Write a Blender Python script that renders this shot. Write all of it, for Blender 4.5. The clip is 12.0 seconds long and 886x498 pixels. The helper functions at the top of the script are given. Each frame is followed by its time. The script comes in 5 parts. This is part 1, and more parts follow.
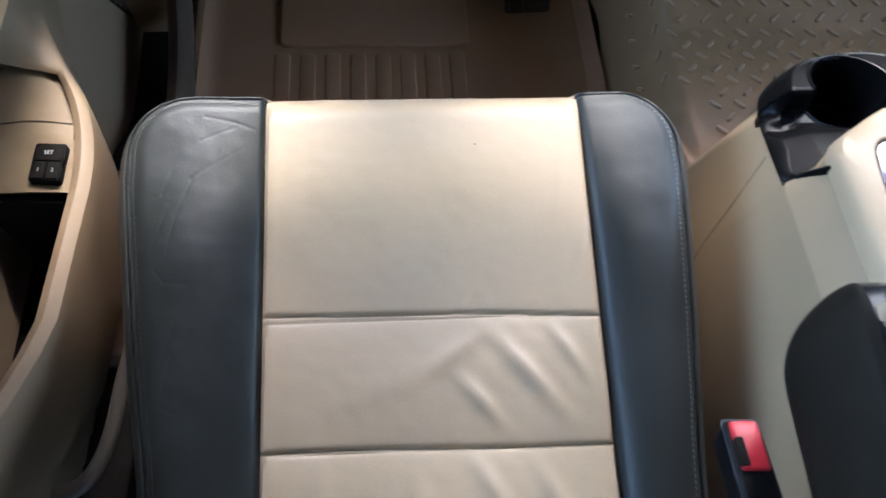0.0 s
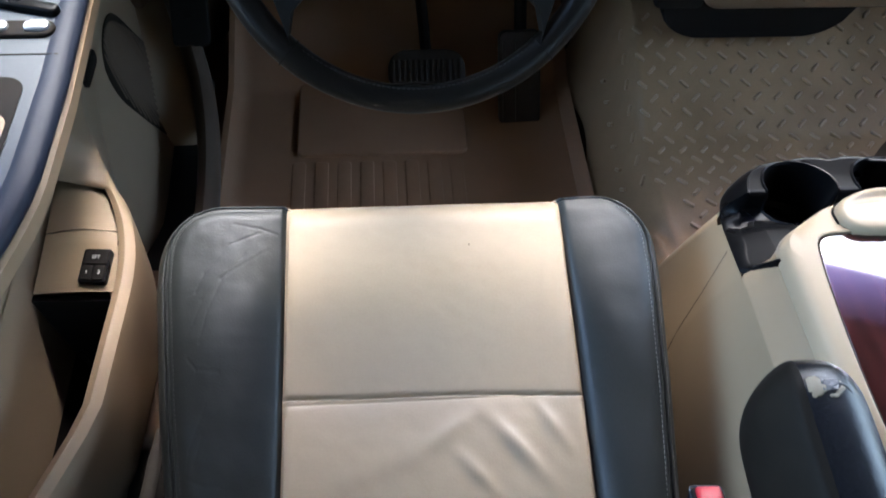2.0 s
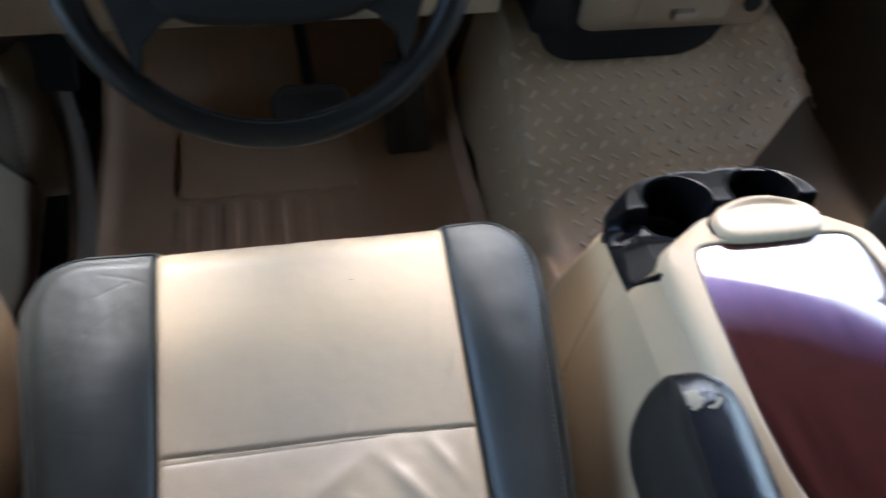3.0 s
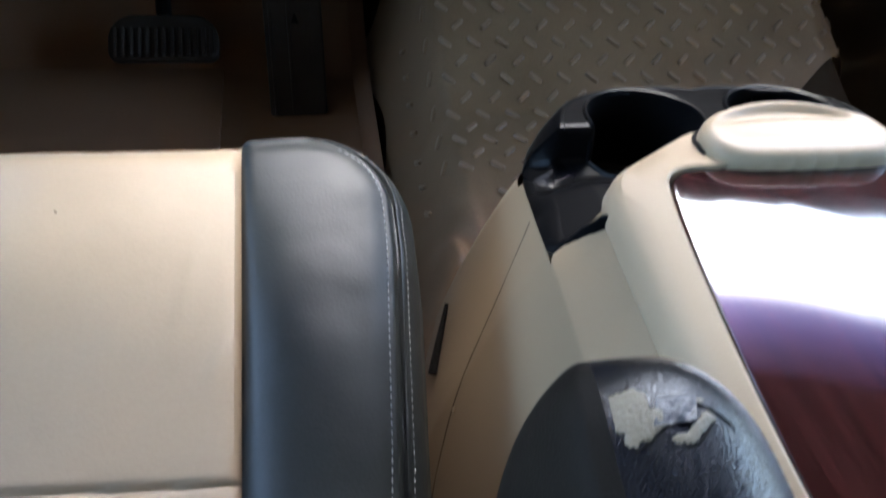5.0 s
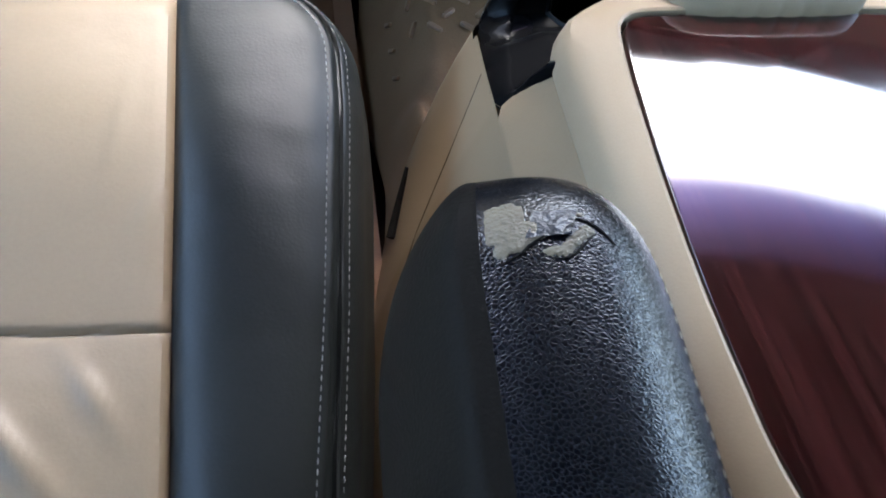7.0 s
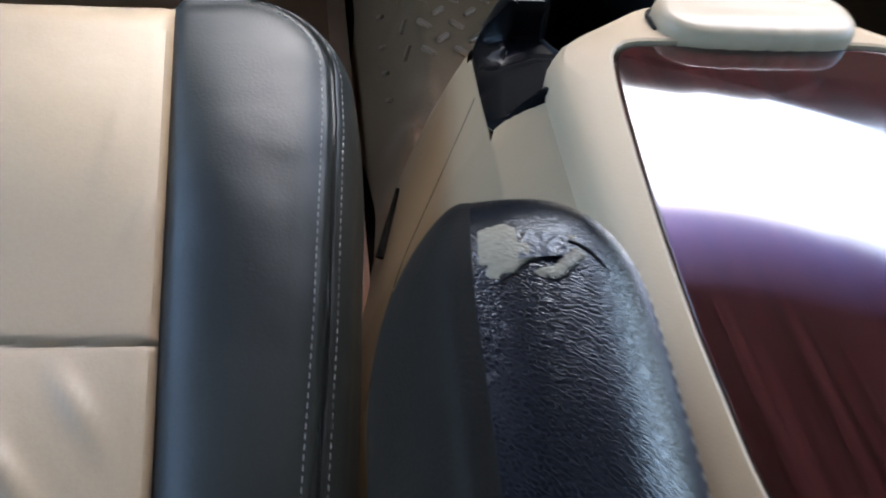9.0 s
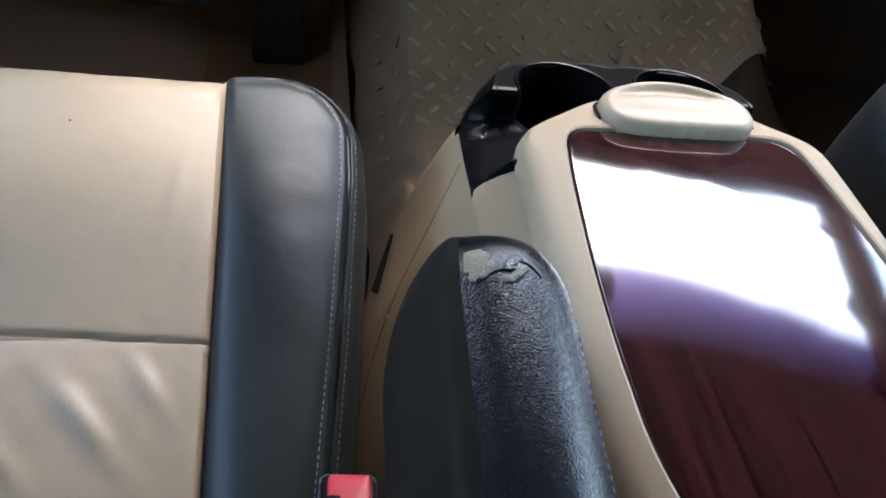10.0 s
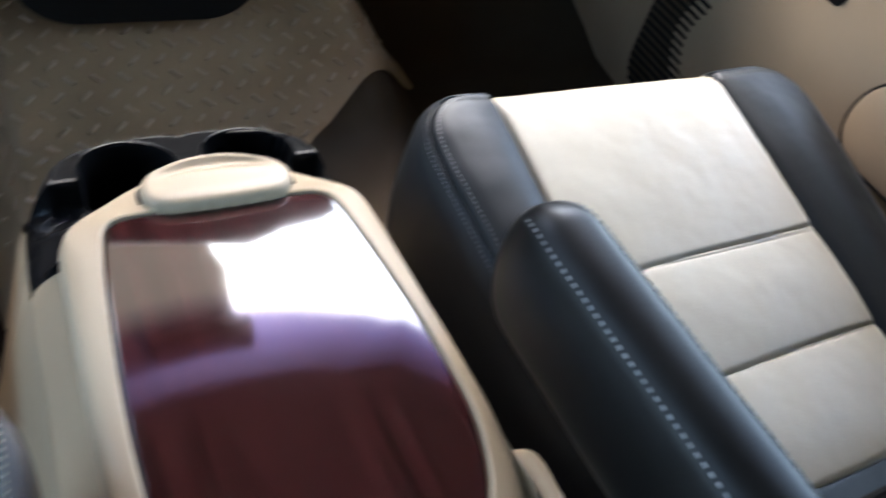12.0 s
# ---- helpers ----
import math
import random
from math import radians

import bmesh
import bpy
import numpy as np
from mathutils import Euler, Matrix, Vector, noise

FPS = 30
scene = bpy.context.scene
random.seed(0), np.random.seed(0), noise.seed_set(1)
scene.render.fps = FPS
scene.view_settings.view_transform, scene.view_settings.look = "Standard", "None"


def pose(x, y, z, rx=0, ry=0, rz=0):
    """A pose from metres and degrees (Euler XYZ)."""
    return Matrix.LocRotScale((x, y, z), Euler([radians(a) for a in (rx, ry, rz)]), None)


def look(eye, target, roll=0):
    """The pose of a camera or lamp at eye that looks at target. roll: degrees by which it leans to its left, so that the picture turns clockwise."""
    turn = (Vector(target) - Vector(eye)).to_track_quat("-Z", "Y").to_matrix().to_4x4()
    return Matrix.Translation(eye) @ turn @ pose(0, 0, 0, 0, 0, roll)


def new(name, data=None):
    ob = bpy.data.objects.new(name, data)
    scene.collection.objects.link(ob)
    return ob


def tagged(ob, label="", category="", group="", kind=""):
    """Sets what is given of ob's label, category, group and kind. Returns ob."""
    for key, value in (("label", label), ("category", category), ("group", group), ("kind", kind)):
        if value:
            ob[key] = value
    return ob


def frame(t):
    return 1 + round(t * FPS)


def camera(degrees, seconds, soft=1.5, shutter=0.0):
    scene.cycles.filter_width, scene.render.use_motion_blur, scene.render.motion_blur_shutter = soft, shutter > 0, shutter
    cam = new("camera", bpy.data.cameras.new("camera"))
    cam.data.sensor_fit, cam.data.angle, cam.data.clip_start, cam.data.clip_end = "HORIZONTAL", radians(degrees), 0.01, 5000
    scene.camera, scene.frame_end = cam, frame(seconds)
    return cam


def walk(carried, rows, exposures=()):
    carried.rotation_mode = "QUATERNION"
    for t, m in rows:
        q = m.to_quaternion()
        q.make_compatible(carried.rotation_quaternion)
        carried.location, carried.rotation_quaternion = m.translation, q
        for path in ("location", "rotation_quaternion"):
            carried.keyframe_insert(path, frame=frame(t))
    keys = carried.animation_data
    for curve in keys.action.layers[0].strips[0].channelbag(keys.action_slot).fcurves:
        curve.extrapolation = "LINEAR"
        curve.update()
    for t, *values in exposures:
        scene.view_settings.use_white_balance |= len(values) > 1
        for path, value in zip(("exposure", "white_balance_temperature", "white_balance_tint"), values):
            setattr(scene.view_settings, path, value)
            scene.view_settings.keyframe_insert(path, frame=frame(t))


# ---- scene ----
cam = camera(57.4, 12.0, soft=1.7, shutter=0.5)
EXPOSE = 4.40
PATH = [
    (0, (0.031, 0.01, 0.868), (0.182, 0.996, -0.866), 6.0),
    (0.5, (0.053, -0.026, 0.913), (0.218, 0.965, -0.816), 5.4),
    (1, (0.051, -0.049, 0.958), (0.246, 1.034, -0.712), 6.1),
    (1.5, (0.061, -0.057, 0.959), (0.232, 1.047, -0.7), 4.2),
    (2, (0.036, -0.041, 0.951), (0.167, 1.134, -0.662), 3.2),
    (2.5, (0.038, -0.035, 0.945), (0.188, 1.185, -0.633), 3.1),
    (3, (0.076, -0.032, 0.934), (0.408, 1.184, -0.619), 6.4),
    (3.2, (0.125, -0.047, 0.909), (0.499, 1.168, -0.635), 6.2),
    (4.8, (0.245, 0.085, 0.644), (0.611, 1.439, -0.781), 8.1),
    (5, (0.25, 0.099, 0.615), (0.597, 1.444, -0.824), 7.9),
    (5.5, (0.276, 0.101, 0.581), (0.616, 1.285, -0.995), 8.3),
    (6, (0.289, 0.115, 0.553), (0.64, 1.23, -1.07), 8.9),
    (6.5, (0.285, 0.111, 0.563), (0.596, 1.224, -1.069), 8.1),
    (7, (0.284, 0.088, 0.594), (0.612, 1.225, -1.019), 9.9),
    (7.2, (0.284, 0.086, 0.595), (0.613, 1.24, -1.005), 11.6),
    (8.8, (0.27, 0.092, 0.59), (0.606, 1.277, -0.985), 10.9),
    (9, (0.282, 0.086, 0.595), (0.644, 1.264, -0.98), 12.2),
    (9.5, (0.267, 0.034, 0.65), (0.678, 1.293, -0.848), 13.5),
    (10, (0.251, 0.003, 0.679), (0.672, 1.281, -0.802), 15.3),
    (10.5, (0.243, -0.015, 0.71), (0.684, 1.234, -0.788), 15.7),
    (11, (0.245, -0.031, 0.749), (0.778, 1.203, -0.732), 16.8),
    (11.5, (0.307, -0.034, 0.768), (1.019, 1.135, -0.69), 19.0),
    (12, (0.396, -0.032, 0.79), (1.289, 1.077, -0.614), 18.6),
]
walk(cam, [(t, look(eye, target, roll)) for t, eye, target, roll in PATH],
     exposures=[(0.0, EXPOSE + 0.86, 5840, 10), (1.0, EXPOSE + 0.74, 5840, 10), (3.0, EXPOSE + 0.86, 5880, 10), (5.0, EXPOSE + 0.52, 5840, 10), (6.5, EXPOSE + 0.44, 5900, 10), (9.0, EXPOSE + 0.42, 5850, 10), (11.0, EXPOSE + 0.36, 5900, 10), (12.0, EXPOSE + 0.58, 5980, 10)])

# ---- sky and sun ----
sky_world = bpy.data.worlds.new("daylight")
scene.world = sky_world
sky_world.use_nodes = True
wn = sky_world.node_tree.nodes
sky = wn.new("ShaderNodeTexSky")
sky.sky_type = "NISHITA"
sky.sun_disc = False
sky.sun_elevation = radians(57)
sky.sun_rotation = radians(12)
sky.air_density, sky.dust_density, sky.ozone_density = 1.0, 5.0, 1.2
wn["Background"].inputs["Strength"].default_value = 0.15
sky_world.node_tree.links.new(sky.outputs["Color"], wn["Background"].inputs["Color"])
sun_data = bpy.data.lights.new("sun", "SUN")
sun_data.energy, sun_data.angle, sun_data.color = 0.30, radians(60), (0.97, 0.99, 1.0)
sun = new("sun", sun_data)
SUN_FROM = Vector((math.sin(radians(12)) * math.cos(radians(57)), math.cos(radians(12)) * math.cos(radians(57)), math.sin(radians(57))))
sun.matrix_world = look(Vector((0.5, 0.4, 0.0)) + 4.0 * SUN_FROM, (0.5, 0.4, 0.0))

# ---- materials ----
def surface(name, base, dark=None, rough=0.5, metal=0.0, grain=300.0, bump=0.1, cells=0.0, cell_bump=0.3,
            blotch=6.0, coat=0.0, stretch=(1, 1, 1), streak=0.0, spec=0.5, sheen=0.0, rough_var=0.12):
    """A procedural material: two scales of colour variation, grain relief, optional leather cells and streaks."""
    m = bpy.data.materials.new(name)
    m.use_nodes = True
    n, l = m.node_tree.nodes, m.node_tree.links
    b = n["Principled BSDF"]
    tc = n.new("ShaderNodeTexCoord")
    mp = n.new("ShaderNodeMapping")
    mp.inputs["Scale"].default_value = stretch
    l.new(tc.outputs["Object"], mp.inputs["Vector"])
    big, fine = n.new("ShaderNodeTexNoise"), n.new("ShaderNodeTexNoise")
    big.inputs["Scale"].default_value, big.inputs["Detail"].default_value = blotch, 5.0
    fine.inputs["Scale"].default_value, fine.inputs["Detail"].default_value = grain, 3.0
    for q in (big, fine):
        l.new(mp.outputs["Vector"], q.inputs["Vector"])
    mix = n.new("ShaderNodeMix")
    mix.data_type = "RGBA"
    dark = dark or tuple(c * 0.78 for c in base)
    mix.inputs["A"].default_value, mix.inputs["B"].default_value = (*dark, 1), (*base, 1)
    ramp = n.new("ShaderNodeMapRange")
    ramp.inputs["From Min"].default_value, ramp.inputs["From Max"].default_value = 0.3, 0.7
    add = n.new("ShaderNodeMath")
    add.operation = "MULTIPLY_ADD"
    add.inputs[1].default_value = 0.3
    l.new(fine.outputs["Fac"], add.inputs[0])
    half = n.new("ShaderNodeMath")
    half.operation = "MULTIPLY"
    half.inputs[1].default_value = 0.7
    l.new(big.outputs["Fac"], half.inputs[0])
    l.new(half.outputs[0], add.inputs[2])
    l.new(add.outputs[0], ramp.inputs["Value"])
    l.new(ramp.outputs["Result"], mix.inputs["Factor"])
    colour = mix.outputs["Result"]
    if streak:
        wave = n.new("ShaderNodeTexNoise")
        wave.inputs["Scale"].default_value, wave.inputs["Detail"].default_value = 1.0, 5.0
        wm = n.new("ShaderNodeMapping")
        wm.inputs["Scale"].default_value = (520, 4.5, 40)
        l.new(tc.outputs["Object"], wm.inputs["Vector"])
        l.new(wm.outputs["Vector"], wave.inputs["Vector"])
        wr = n.new("ShaderNodeMapRange")
        wr.inputs["From Min"].default_value, wr.inputs["From Max"].default_value = 0.40, 0.60
        l.new(wave.outputs["Fac"], wr.inputs["Value"])
        sm = n.new("ShaderNodeMix")
        sm.data_type = "RGBA"
        l.new(colour, sm.inputs["A"])
        sm.inputs["B"].default_value = (*[c * streak for c in base], 1)
        l.new(wr.outputs["Result"], sm.inputs["Factor"])
        colour = sm.outputs["Result"]
    l.new(colour, b.inputs["Base Color"])
    rr = n.new("ShaderNodeMapRange")
    rr.inputs["To Min"].default_value, rr.inputs["To Max"].default_value = max(0.02, rough - rough_var), min(1.0, rough + rough_var)
    l.new(big.outputs["Fac"], rr.inputs["Value"])
    l.new(rr.outputs["Result"], b.inputs["Roughness"])
    b.inputs["Metallic"].default_value = metal
    b.inputs["Specular IOR Level"].default_value = spec
    b.inputs["Coat Weight"].default_value, b.inputs["Coat Roughness"].default_value = coat, 0.075
    b.inputs["Coat IOR"].default_value = 1.62
    if sheen:
        b.inputs["Sheen Weight"].default_value = sheen
    if bump or cells:
        bp = n.new("ShaderNodeBump")
        bp.inputs["Strength"].default_value, bp.inputs["Distance"].default_value = bump, 0.001
        l.new(fine.outputs["Fac"], bp.inputs["Height"])
        last = bp
        if cells:
            vo = n.new("ShaderNodeTexVoronoi")
            vo.feature = "SMOOTH_F1"
            vo.inputs["Smoothness"].default_value = 0.35
            vo.inputs["Scale"].default_value = cells
            warp = n.new("ShaderNodeMix")
            warp.data_type = "VECTOR"
            warp.inputs["Factor"].default_value = 0.0009
            l.new(mp.outputs["Vector"], warp.inputs["A"])
            l.new(fine.outputs["Color"], warp.inputs["B"])
            l.new(warp.outputs["Result"], vo.inputs["Vector"])
            cr = n.new("ShaderNodeMapRange")
            cr.inputs["From Max"].default_value = 0.7
            cr.inputs["To Min"].default_value, cr.inputs["To Max"].default_value = 1.0, 0.0
            l.new(vo.outputs["Distance"], cr.inputs["Value"])
            cb = n.new("ShaderNodeBump")
            cb.inputs["Strength"].default_value, cb.inputs["Distance"].default_value = cell_bump, 0.0006
            l.new(cr.outputs["Result"], cb.inputs["Height"])
            l.new(bp.outputs["Normal"], cb.inputs["Normal"])
            last = cb
        l.new(last.outputs["Normal"], b.inputs["Normal"])
    return m


def pebbled(name, base, crease, cells):
    """Coarse leather: dark pebbles with pale worn creases between them."""
    m = surface(name, base, tuple(c * 0.7 for c in base), rough=0.24, grain=500, bump=0.05, blotch=14, spec=0.30, rough_var=0.05)
    n, l = m.node_tree.nodes, m.node_tree.links
    b = n["Principled BSDF"]
    tc, wob, warp, vo = n.new("ShaderNodeTexCoord"), n.new("ShaderNodeTexNoise"), n.new("ShaderNodeMix"), n.new("ShaderNodeTexVoronoi")
    wob.inputs["Scale"].default_value = 420
    warp.data_type, warp.inputs["Factor"].default_value = "VECTOR", 0.0011
    vo.feature, vo.inputs["Scale"].default_value = "DISTANCE_TO_EDGE", cells
    l.new(tc.outputs["Object"], wob.inputs["Vector"])
    l.new(tc.outputs["Object"], warp.inputs["A"])
    l.new(wob.outputs["Color"], warp.inputs["B"])
    l.new(warp.outputs["Result"], vo.inputs["Vector"])
    edge_, tone, hump = n.new("ShaderNodeMapRange"), n.new("ShaderNodeMix"), n.new("ShaderNodeMapRange")
    edge_.inputs["From Min"].default_value, edge_.inputs["From Max"].default_value = 0.0, 0.085
    edge_.inputs["To Min"].default_value, edge_.inputs["To Max"].default_value = 1.0, 0.0
    hump.inputs["From Max"].default_value = 0.30
    hump.interpolation_type = "SMOOTHSTEP"
    tone.data_type = "RGBA"
    l.new(vo.outputs["Distance"], edge_.inputs["Value"])
    l.new(vo.outputs["Distance"], hump.inputs["Value"])
    l.new(edge_.outputs["Result"], tone.inputs["Factor"])
    l.new(b.inputs["Base Color"].links[0].from_socket, tone.inputs["A"])
    tone.inputs["B"].default_value = (*crease, 1)
    l.new(tone.outputs["Result"], b.inputs["Base Color"])
    bp = n.new("ShaderNodeBump")
    bp.inputs["Strength"].default_value, bp.inputs["Distance"].default_value = 0.18, 0.0006
    l.new(hump.outputs["Result"], bp.inputs["Height"])
    l.new(b.inputs["Normal"].links[0].from_socket, bp.inputs["Normal"])
    l.new(bp.outputs["Normal"], b.inputs["Normal"])
    return m


CREAM = surface("cream_leather", (0.348, 0.266, 0.174), (0.303, 0.230, 0.149), rough=0.42, grain=420, bump=0.07, cells=560, cell_bump=0.04, blotch=7, spec=0.28)
# passenger's greyer cream, also darkened to offset stronger light on that side
CREAM_DIM = surface("dimmed_clean_cream_leather", (0.262, 0.222, 0.160), (0.236, 0.199, 0.143), rough=0.42, grain=420, bump=0.10, cells=560, cell_bump=0.08, blotch=7, spec=0.3)
BLACK = surface("black_leather", (0.0178, 0.0196, 0.0180), (0.0115, 0.0128, 0.0118), rough=0.44, grain=500, bump=0.06, cells=520, cell_bump=0.08, blotch=9, spec=0.24)
# passenger side blacks, lowered to hold back the window light on them
BLACK_DIM = surface("dimmed_smooth_black_leather", (0.0130, 0.0132, 0.0130), (0.0098, 0.0100, 0.0099), rough=0.42, grain=500, bump=0.07, cells=520, cell_bump=0.06, blotch=9, spec=0.11)
ARM_DIM = surface("dimmed_armrest_leather", (0.0058, 0.0052, 0.0047), (0.0044, 0.0040, 0.0036), rough=0.42, grain=500, bump=0.07, cells=520, cell_bump=0.06, blotch=9, spec=0.15)
GRAINED = pebbled("grained_black_leather", (0.0020, 0.0025, 0.0040), (0.014, 0.015, 0.018), 860)
CLOTH = surface("dull_black_vinyl", (0.0085, 0.0072, 0.0056), (0.0050, 0.0042, 0.0033), rough=0.6, grain=900, bump=0.30, blotch=40, spec=0.05)
SUEDE = surface("bare_backing", (0.150, 0.120, 0.074), (0.108, 0.085, 0.050), rough=0.5, grain=900, bump=0.35, cells=900, cell_bump=0.4, blotch=120)
FLAKE = surface("loose_glossy_leather", (0.020, 0.024, 0.032), (0.010, 0.012, 0.017), rough=0.30, grain=700, bump=0.4, blotch=90, spec=0.32)
THREAD = surface("pale_thread", (0.17, 0.17, 0.165), rough=0.7, grain=1500, bump=0.4)
THREAD_BOLD = surface("thick_pale_thread", (0.26, 0.26, 0.25), rough=0.7, grain=1500, bump=0.4)
THREAD_WORN = surface("worn_tan_thread", (0.30, 0.26, 0.20), rough=0.8, grain=1500, bump=0.5)
GRILLE_DARK = surface("dark_brown_grille_plastic", (0.020, 0.015, 0.010), rough=0.7, grain=900, bump=0.15, spec=0.05)
GRILLE = surface("brown_grille_plastic", (0.090, 0.060, 0.036), rough=0.6, grain=900, bump=0.15, spec=0.12)
THREAD_DARK = surface("dark_thread", (0.028, 0.025, 0.022), rough=0.7, grain=1500, bump=0.4)
BEIGE = surface("beige_plastic", (0.218, 0.158, 0.093), (0.194, 0.140, 0.081), rough=0.5, grain=900, bump=0.12, blotch=5, spec=0.2)
TAN = surface("tan_door_plastic", (0.215, 0.152, 0.093), (0.188, 0.132, 0.080), rough=0.55, grain=900, bump=0.15, blotch=5, spec=0.3)
SHIELD = surface("grey_brown_plastic", (0.050, 0.042, 0.034), (0.042, 0.035, 0.028), rough=0.5, grain=900, bump=0.12, blotch=8, spec=0.25)
KICK = surface("dull_taupe_plastic", (0.085, 0.060, 0.040), (0.068, 0.047, 0.031), rough=0.6, grain=900, bump=0.15, blotch=5, spec=0.2)
# the door's tan darkened: the centre stack's shade is in this colour
TAN_SHADED = surface("shaded_tan_plastic", (0.135, 0.090, 0.053), (0.115, 0.076, 0.044), rough=0.5, grain=900, bump=0.12, blotch=5, spec=0.25)
PALE = surface("pale_satin_plastic", (0.290, 0.216, 0.135), (0.263, 0.195, 0.121), rough=0.42, grain=900, bump=0.08, blotch=8, spec=0.24)
GREY = surface("grey_plastic", (0.026, 0.034, 0.043), (0.022, 0.029, 0.036), rough=0.46, grain=900, bump=0.12, blotch=8, spec=0.20)
WHEEL = surface("steering_wheel_leather", (0.0065, 0.0048, 0.0036), rough=0.34, grain=600, bump=0.15, cells=600, cell_bump=0.2, blotch=20, spec=0.16)
CUP = surface("black_satin_plastic", (0.0034, 0.0034, 0.0036), (0.0026, 0.0026, 0.0028), rough=0.30, grain=900, bump=0.06, blotch=12, spec=0.065)
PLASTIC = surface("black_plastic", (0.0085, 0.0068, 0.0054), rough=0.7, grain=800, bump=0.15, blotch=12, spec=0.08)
WOOD = surface("lacquered_mahogany", (0.048, 0.0108, 0.0094), (0.021, 0.0054, 0.0050), rough=0.5, grain=60, bump=0.0, blotch=10,
               stretch=(1, 0.25, 1), streak=0.16, coat=1.0, spec=0.0)
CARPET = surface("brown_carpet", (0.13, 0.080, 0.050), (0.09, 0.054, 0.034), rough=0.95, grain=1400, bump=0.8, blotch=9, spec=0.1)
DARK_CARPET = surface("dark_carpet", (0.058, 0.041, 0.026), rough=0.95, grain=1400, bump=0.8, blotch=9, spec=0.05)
MAT = surface("brown_rubber", (0.32, 0.180, 0.098), (0.235, 0.130, 0.070), rough=0.6, grain=500, bump=0.25, blotch=5, spec=0.3)
PLATE = surface("taupe_rubber", (0.275, 0.173, 0.090), (0.185, 0.115, 0.058), rough=0.42, grain=500, bump=0.15, blotch=9, rough_var=0.05, spec=0.22)
# bar tops: paler from wear and from glints put into the colour
PLATE_WORN_GLINT = surface("worn_glinting_taupe_rubber", (0.33, 0.215, 0.122), (0.24, 0.153, 0.085), rough=0.30, grain=500, bump=0.15, blotch=9, rough_var=0.05, spec=0.5)
PEDAL = surface("worn_pedal_rubber", (0.044, 0.034, 0.025), (0.026, 0.020, 0.015), rough=0.5, grain=700, bump=0.3, blotch=30, spec=0.18)
RED = surface("red_plastic", (0.42, 0.020, 0.028), (0.36, 0.017, 0.024), rough=0.4, grain=900, bump=0.05, blotch=20, spec=0.25)
EDGE = surface("blue_black_soft_plastic", (0.009, 0.012, 0.021), rough=0.45, grain=900, bump=0.1, blotch=10, spec=0.13)
SILVER = surface("silver_plastic", (0.55, 0.56, 0.57), rough=0.22, metal=0.6, grain=900, bump=0.02, blotch=20, rough_var=0.05)
WHITE = surface("white_print", (0.75, 0.75, 0.75), rough=0.6, grain=900, bump=0.0)
PLASTER = surface("tan_render", (0.86, 0.54, 0.30), (0.78, 0.48, 0.26), rough=0.9, grain=60, bump=0.3, blotch=1.5, spec=0.1)
LINER = surface("headliner_cloth", (0.24, 0.225, 0.195), rough=0.95, grain=900, bump=0.4)
DASHTOP = surface("dark_dashboard_skin", (0.045, 0.043, 0.042), rough=0.7, grain=700, bump=0.3)
RUBBER = surface("black_rubber", (0.009, 0.0075, 0.006), rough=0.75, grain=700, bump=0.3, spec=0.12)


def pane_material(name, tint, stops=None, z0=0.0, z1=1.0):
    """Clear glass; with stops (place, colour) its tint changes upwards from z0 to z1."""
    m = bpy.data.materials.new(name)
    m.use_nodes = True
    n, l = m.node_tree.nodes, m.node_tree.links
    n.remove(n["Principled BSDF"])
    clear, gloss, mix = n.new("ShaderNodeBsdfTransparent"), n.new("ShaderNodeBsdfGlossy"), n.new("ShaderNodeMixShader")
    clear.inputs["Color"].default_value = (*tint, 1)
    if stops:
        tc, sep, rng, shade = n.new("ShaderNodeTexCoord"), n.new("ShaderNodeSeparateXYZ"), n.new("ShaderNodeMapRange"), n.new("ShaderNodeValToRGB")
        l.new(tc.outputs["Object"], sep.inputs[0])
        l.new(sep.outputs["Z"], rng.inputs["Value"])
        rng.inputs["From Min"].default_value, rng.inputs["From Max"].default_value = z0, z1
        el = shade.color_ramp.elements
        for k, (place, colour) in enumerate(stops):
            e = el[k] if k < 2 else el.new(place)
            e.position, e.color = place, (*colour, 1)
        l.new(rng.outputs["Result"], shade.inputs["Fac"])
        l.new(shade.outputs["Color"], clear.inputs["Color"])
    gloss.inputs["Roughness"].default_value = 0.0
    fr = n.new("ShaderNodeFresnel")
    fr.inputs["IOR"].default_value = 1.45
    l.new(fr.outputs[0], mix.inputs[0])
    l.new(clear.outputs[0], mix.inputs[1])
    l.new(gloss.outputs[0], mix.inputs[2])
    l.new(mix.outputs[0], n["Material Output"].inputs["Surface"])
    return m


GLASS = pane_material("clear_glass", (0.86, 0.90, 0.89))
PRIVACY = pane_material("tinted_glass", (0.76, 0.79, 0.77))
TINT = pane_material("violet_sun_band", (0.80, 0.82, 0.88), ((0.0, (0.80, 0.82, 0.88)), (1.0, (0.004, 0.003, 0.007)), (0.28, (0.045, 0.039, 0.092)), (0.55, (0.020, 0.017, 0.044)), (0.80, (0.009, 0.008, 0.018))), 1.005, 1.10)

